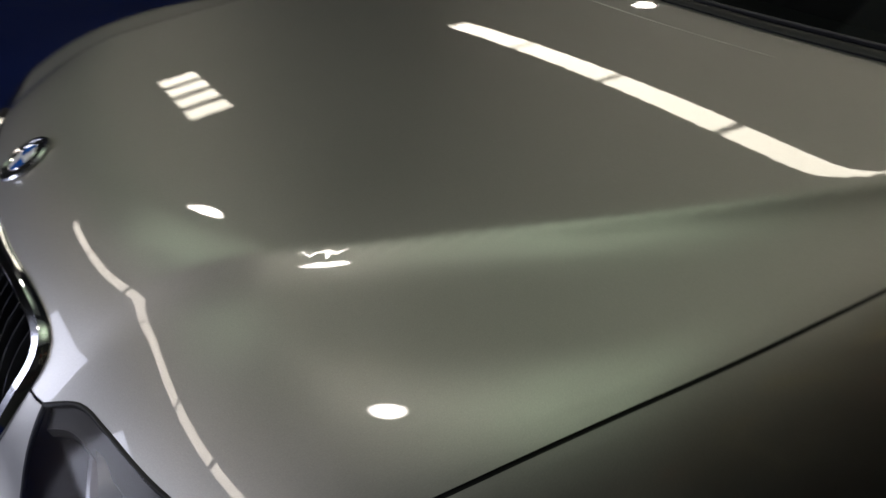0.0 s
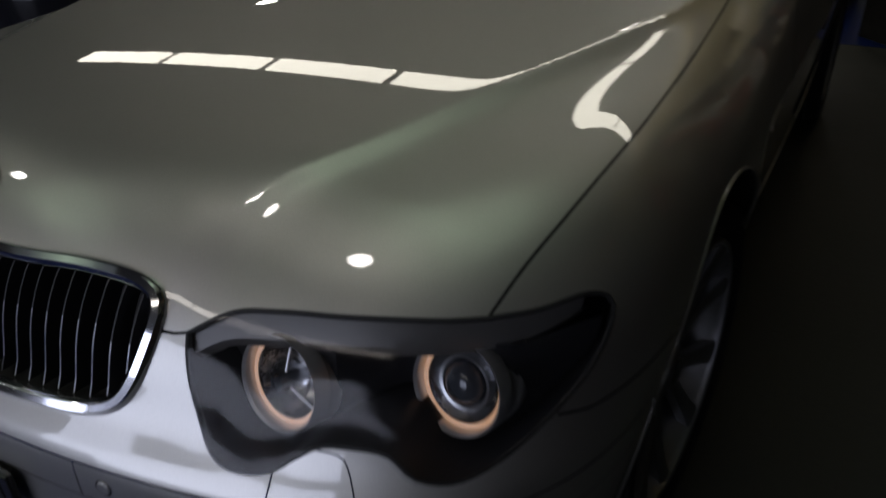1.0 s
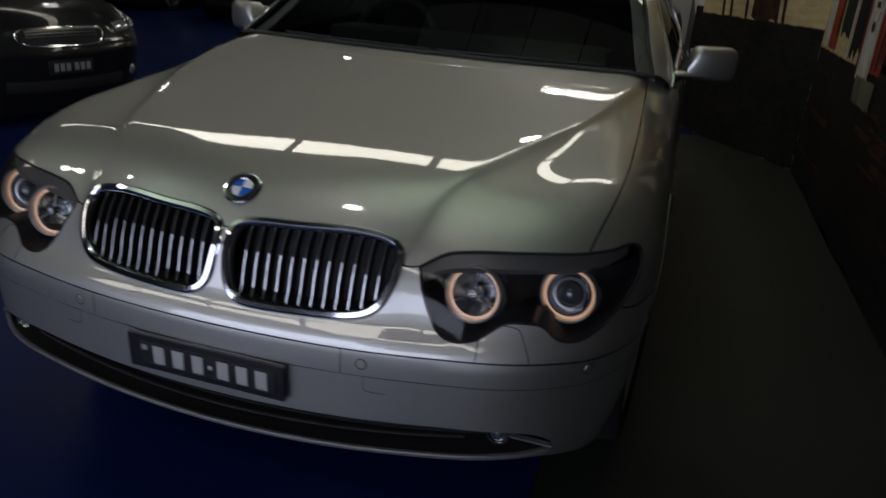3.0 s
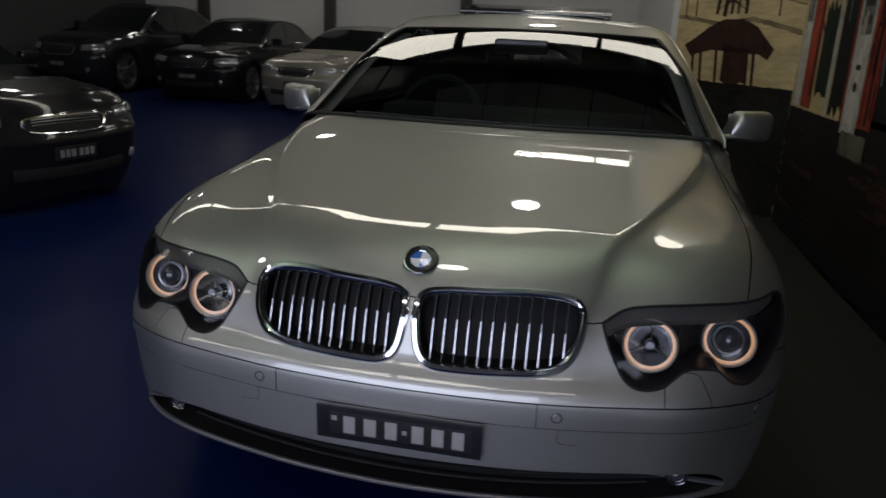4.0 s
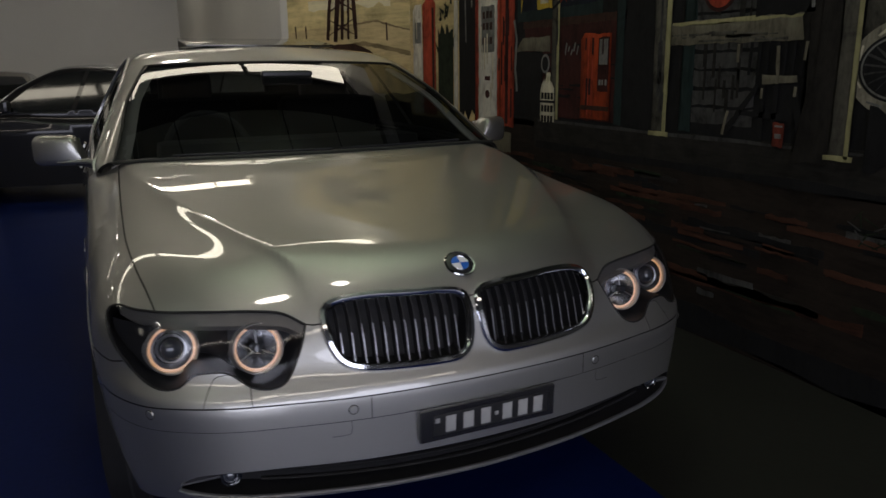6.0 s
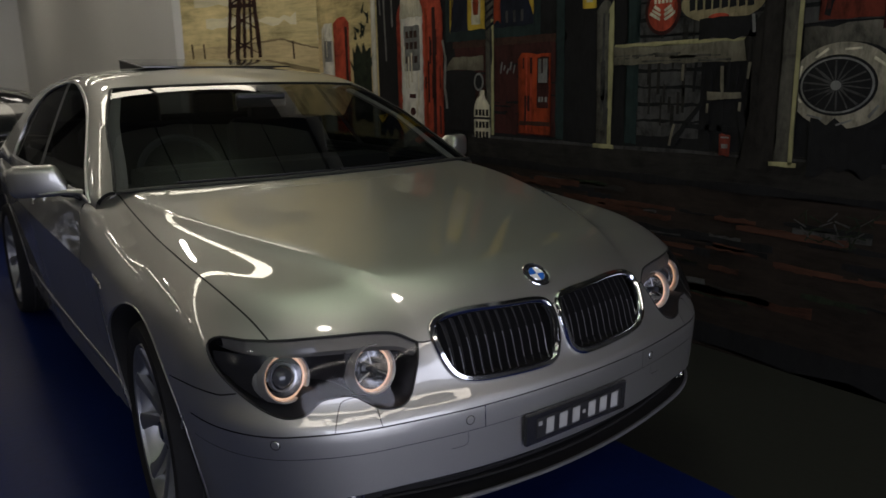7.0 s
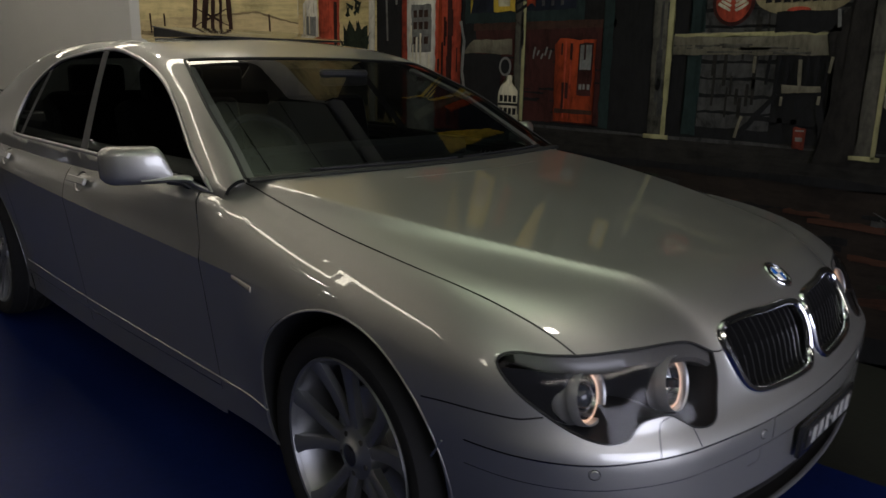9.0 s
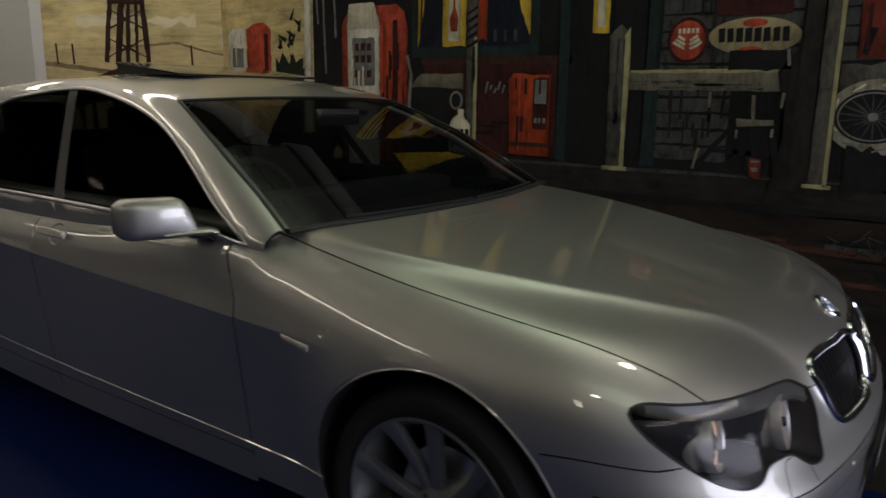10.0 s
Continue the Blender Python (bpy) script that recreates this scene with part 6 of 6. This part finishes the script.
SHELLS = plain_shell()
lender = new("wheel_lender")
broad_wheel = wheel_parts(lender, True)
SHELL_MESH = {}
for k, piece in SHELLS.items():
    if k == "side_window":
        q = mirrored(*piece)
        SHELL_MESH[k] = [(piece[0], piece[1], piece[2]), q]
    else:
        SHELL_MESH[k] = [joined(piece, mirrored(*piece))]
DARK_GLASS = plain("parked_car_glass", (0.012, 0.014, 0.015), 0.06, 0, 0.1, coat=0.5)
CLEAR_LAMP = plain("parked_car_lamp", (0.45, 0.46, 0.48), 0.12, 0.6, 0.15, 30, coat=1.0)
SIMPLE = {}


def parked_car(label, paint_mat, at, turn, scale=(1, 1, 1), lamp_style="slim", notice=False, broad=False):
    ob = thing("parked_car", label, "car", "parked cars", m=pose(at[0], at[1], at[2] + FLOOR_Z, 0, 0, turn) @ Matrix.Diagonal((*scale, 1)))
    for k, lst in SHELL_MESH.items():
        for p in lst:
            key = (k, paint_mat.name if k in ("body", "roof") else "", id(lst), float(p[0][0][0]) < 0)
            if key not in SIMPLE:
                SIMPLE[key] = mesh_of(k, p[0], p[1], paint_mat if k in ("body", "roof") else DARK_GLASS, p[2])
            link(k, SIMPLE[key], ob)
    for x, y in ((.775, ARCH_Y), (-.775, ARCH_Y), (.775, REAR_Y), (-.775, REAR_Y)):
        copied(broad_wheel if broad else wheel, ob, pose(x, y, .346, 0, 0, 0 if x > 0 else 180))
    for s in (1, -1):
        for y in (ARCH_Y, REAR_Y):
            c = bpy.data.objects.new("wheel_housing", HOUSINGS[(s, y)])
            scene.collection.objects.link(c)
            c.parent = ob
        pts = snap(lower, curve_points([(s * .50, .13, .69), (s * .62, .17, .70), (s * .74, .25, .70), (s * .83, .36, .70)], 10))
        part("headlamp", sweep(pts, oval(.055 if lamp_style == "tall" else .042, .012, 12), False, gradient(lower, pts)), CLEAR_LAMP, ob, "clear headlamp")
        pts = snap(lower, curve_points([(s * .60, 4.95, .80), (s * .74, 4.88, .80), (s * .86, 4.7, .80)], 8))
        part("tail_lamp", sweep(pts, oval(.07, .012, 10), False, gradient(lower, pts)), RED_LENS, ob, "red tail lamp")
        bm = box((.19, .10, .12), (s * 1.0, 1.74, 1.03), .035, seg=3)
        part("door_mirror", bm, paint_mat, ob)
        fogp = snap(lower, [(s * .62, .08, .36)])[0]
        part("fog_lamp", lathe([(0, -.012), (.03, -.008), (.042, .004)], 20, "y"), CLEAR_LAMP, ob).location = fogp
    z0, z1 = (.58, .76) if lamp_style == "tall" else (.60, .72)
    loop = snap(lower, curve_points([(-.33, .06, z1), (0, .04, z1 + .01), (.33, .06, z1), (.36, .06, (z0 + z1) / 2), (.28, .04, z0), (0, .02, z0 - .01), (-.28, .04, z0), (-.36, .06, (z0 + z1) / 2)], 40, True))
    frame_part = part("grille_surround", sweep(loop, oval(.011, .009, 8), True, gradient(lower, loop)), CHROME, ob, "chrome grille surround")
    bm = bmesh.new()
    bm.faces.new([bm.verts.new(v + np.array([0, -.006, 0])) for v in loop])
    bmesh.ops.triangulate(bm, faces=list(bm.faces))
    part("grille", bm, GRILLE_DARK, ob, "dark grille")
    for k in range(5):
        z = z0 + (z1 - z0) * (k + .5) / 5
        pts = snap(lower, [(x, .05, z) for x in np.linspace(-.30, .30, 9)]) + np.array([0, -.006, 0])
        part("grille_bar", sweep(pts, oval(.004, .004, 6), False, [(0, -1, 0)] * 9), SLAT, frame_part)
    if notice:
        part("price_card", box((.30, .004, .2), (.25, 1.72, 1.16), .001, turn=Matrix.Rotation(radians(-58), 4, "X")), WHITE, ob, "white price card behind the windscreen")
    card = part("number_plate", box((.37, .012, .10), (0, -.004, .44), .003), PLATE_FACE, ob, "black number plate with pale marks")
    for k in range(6):
        part("plate_mark", box((.034, .003, .056), (-.13 + .05 * k + (.02 if k > 2 else 0), -.0115, .44), .001), PALE_PLATE, card)
    pts = snap(lower, [(x, .03, .31) for x in np.linspace(-.5, .5, 15)]) + np.array([0, -.004, 0])
    part("lower_intake", sweep(pts, oval(.045, .006, 10), False, [(0, -1, 0)] * 15), GRILLE_DARK, ob)
    return ob


HOUSINGS = {}
for o in list(car.children):
    if o.name.startswith("wheel_housing"):
        v = o.data.vertices[0].co
        HOUSINGS[(1 if v.x > 0 else -1, ARCH_Y if v.y < 2 else REAR_Y)] = o.data
BLACK_PAINT = car_paint("black_paint", (0.013, 0.013, 0.0145), 0.1, 0.3, 1.36, 0.1)
GREY_PAINT = car_paint("champagne_paint", (0.27, 0.25, 0.21), 0.5, 0.45)
NAVY_PAINT = car_paint("dark_grey_paint", (0.02, 0.022, 0.026), 0.3, 0.4, 1.4, 0.2)
parked_car("glossy black saloon with a chrome framed grille", BLACK_PAINT, (-3.24, 3.15, 0), 78, (.93, .92, .95))
parked_car("black hatchback with a white price card", BLACK_PAINT, (-6.6, 10.35, 0), -4, (.96, .82, 1.02), "tall", True)
parked_car("champagne silver saloon with a dark grille", GREY_PAINT, (-4.5, 9.96, 0), -11, (.96, .95, .98), "slim")
parked_car("dark off-road wagon with a high body", NAVY_PAINT, (-9.4, 10.7, 0), -8, (.98, .9, 1.16), "tall")
parked_car("black hatchback seen from its flank, on silver wheels", BLACK_PAINT, (-2.84, 8.13, 0), -95, (.92, .742, .98), broad=True)
parked_car("pale grey saloon by the back wall", GREY_PAINT, (-2.5, 10.9, 0), -3, (.93, .9, .95), "slim")

for o in [lender, *lender.children_recursive]:
    bpy.data.objects.remove(o)

# loose flakes of paint on the floor
def paint_flake(x, y, size, turn, seed):
    rng = random.Random(seed)
    ring = [(size * rng.uniform(.55, 1) * math.cos(a), size * .6 * rng.uniform(.5, 1) * math.sin(a)) for a in np.linspace(0, 2 * math.pi, 9, endpoint=False)]
    bm = bmesh.new()
    lo_ = [bm.verts.new((u, v, 0)) for u, v in ring]
    hi_ = [bm.verts.new((u * .92, v * .92, .002 + .004 * rng.random())) for u, v in ring]
    bm.faces.new(lo_[::-1])
    bm.faces.new(hi_)
    for i in range(9):
        bm.faces.new((lo_[i], lo_[(i + 1) % 9], hi_[(i + 1) % 9], hi_[i]))
    me = bpy.data.meshes.new("paint_flake")
    bm.to_mesh(me)
    bm.free()
    me.materials.append(FLAKE)
    ob = new("paint_flake", me)
    ob.matrix_basis = pose(x, y, FLOOR_Z + .0005, 0, 0, turn)
    tagged(ob, "small pale flake lying on the blue floor", "debris", "floor flakes")


FLAKES = ((-1.37, 1.43), (-1.39, 1.40), (-1.345, 1.27), (-1.33, 1.30), (-1.35, 1.14))
FLAKE = plain("pale_flake", (0.45, 0.45, 0.43), 0.5, 0, 0.2, 60)
for k, (u, v) in enumerate(FLAKES):
    paint_flake(u, v, .022 - .004 * (k % 3), 50 * k, 70 + k)
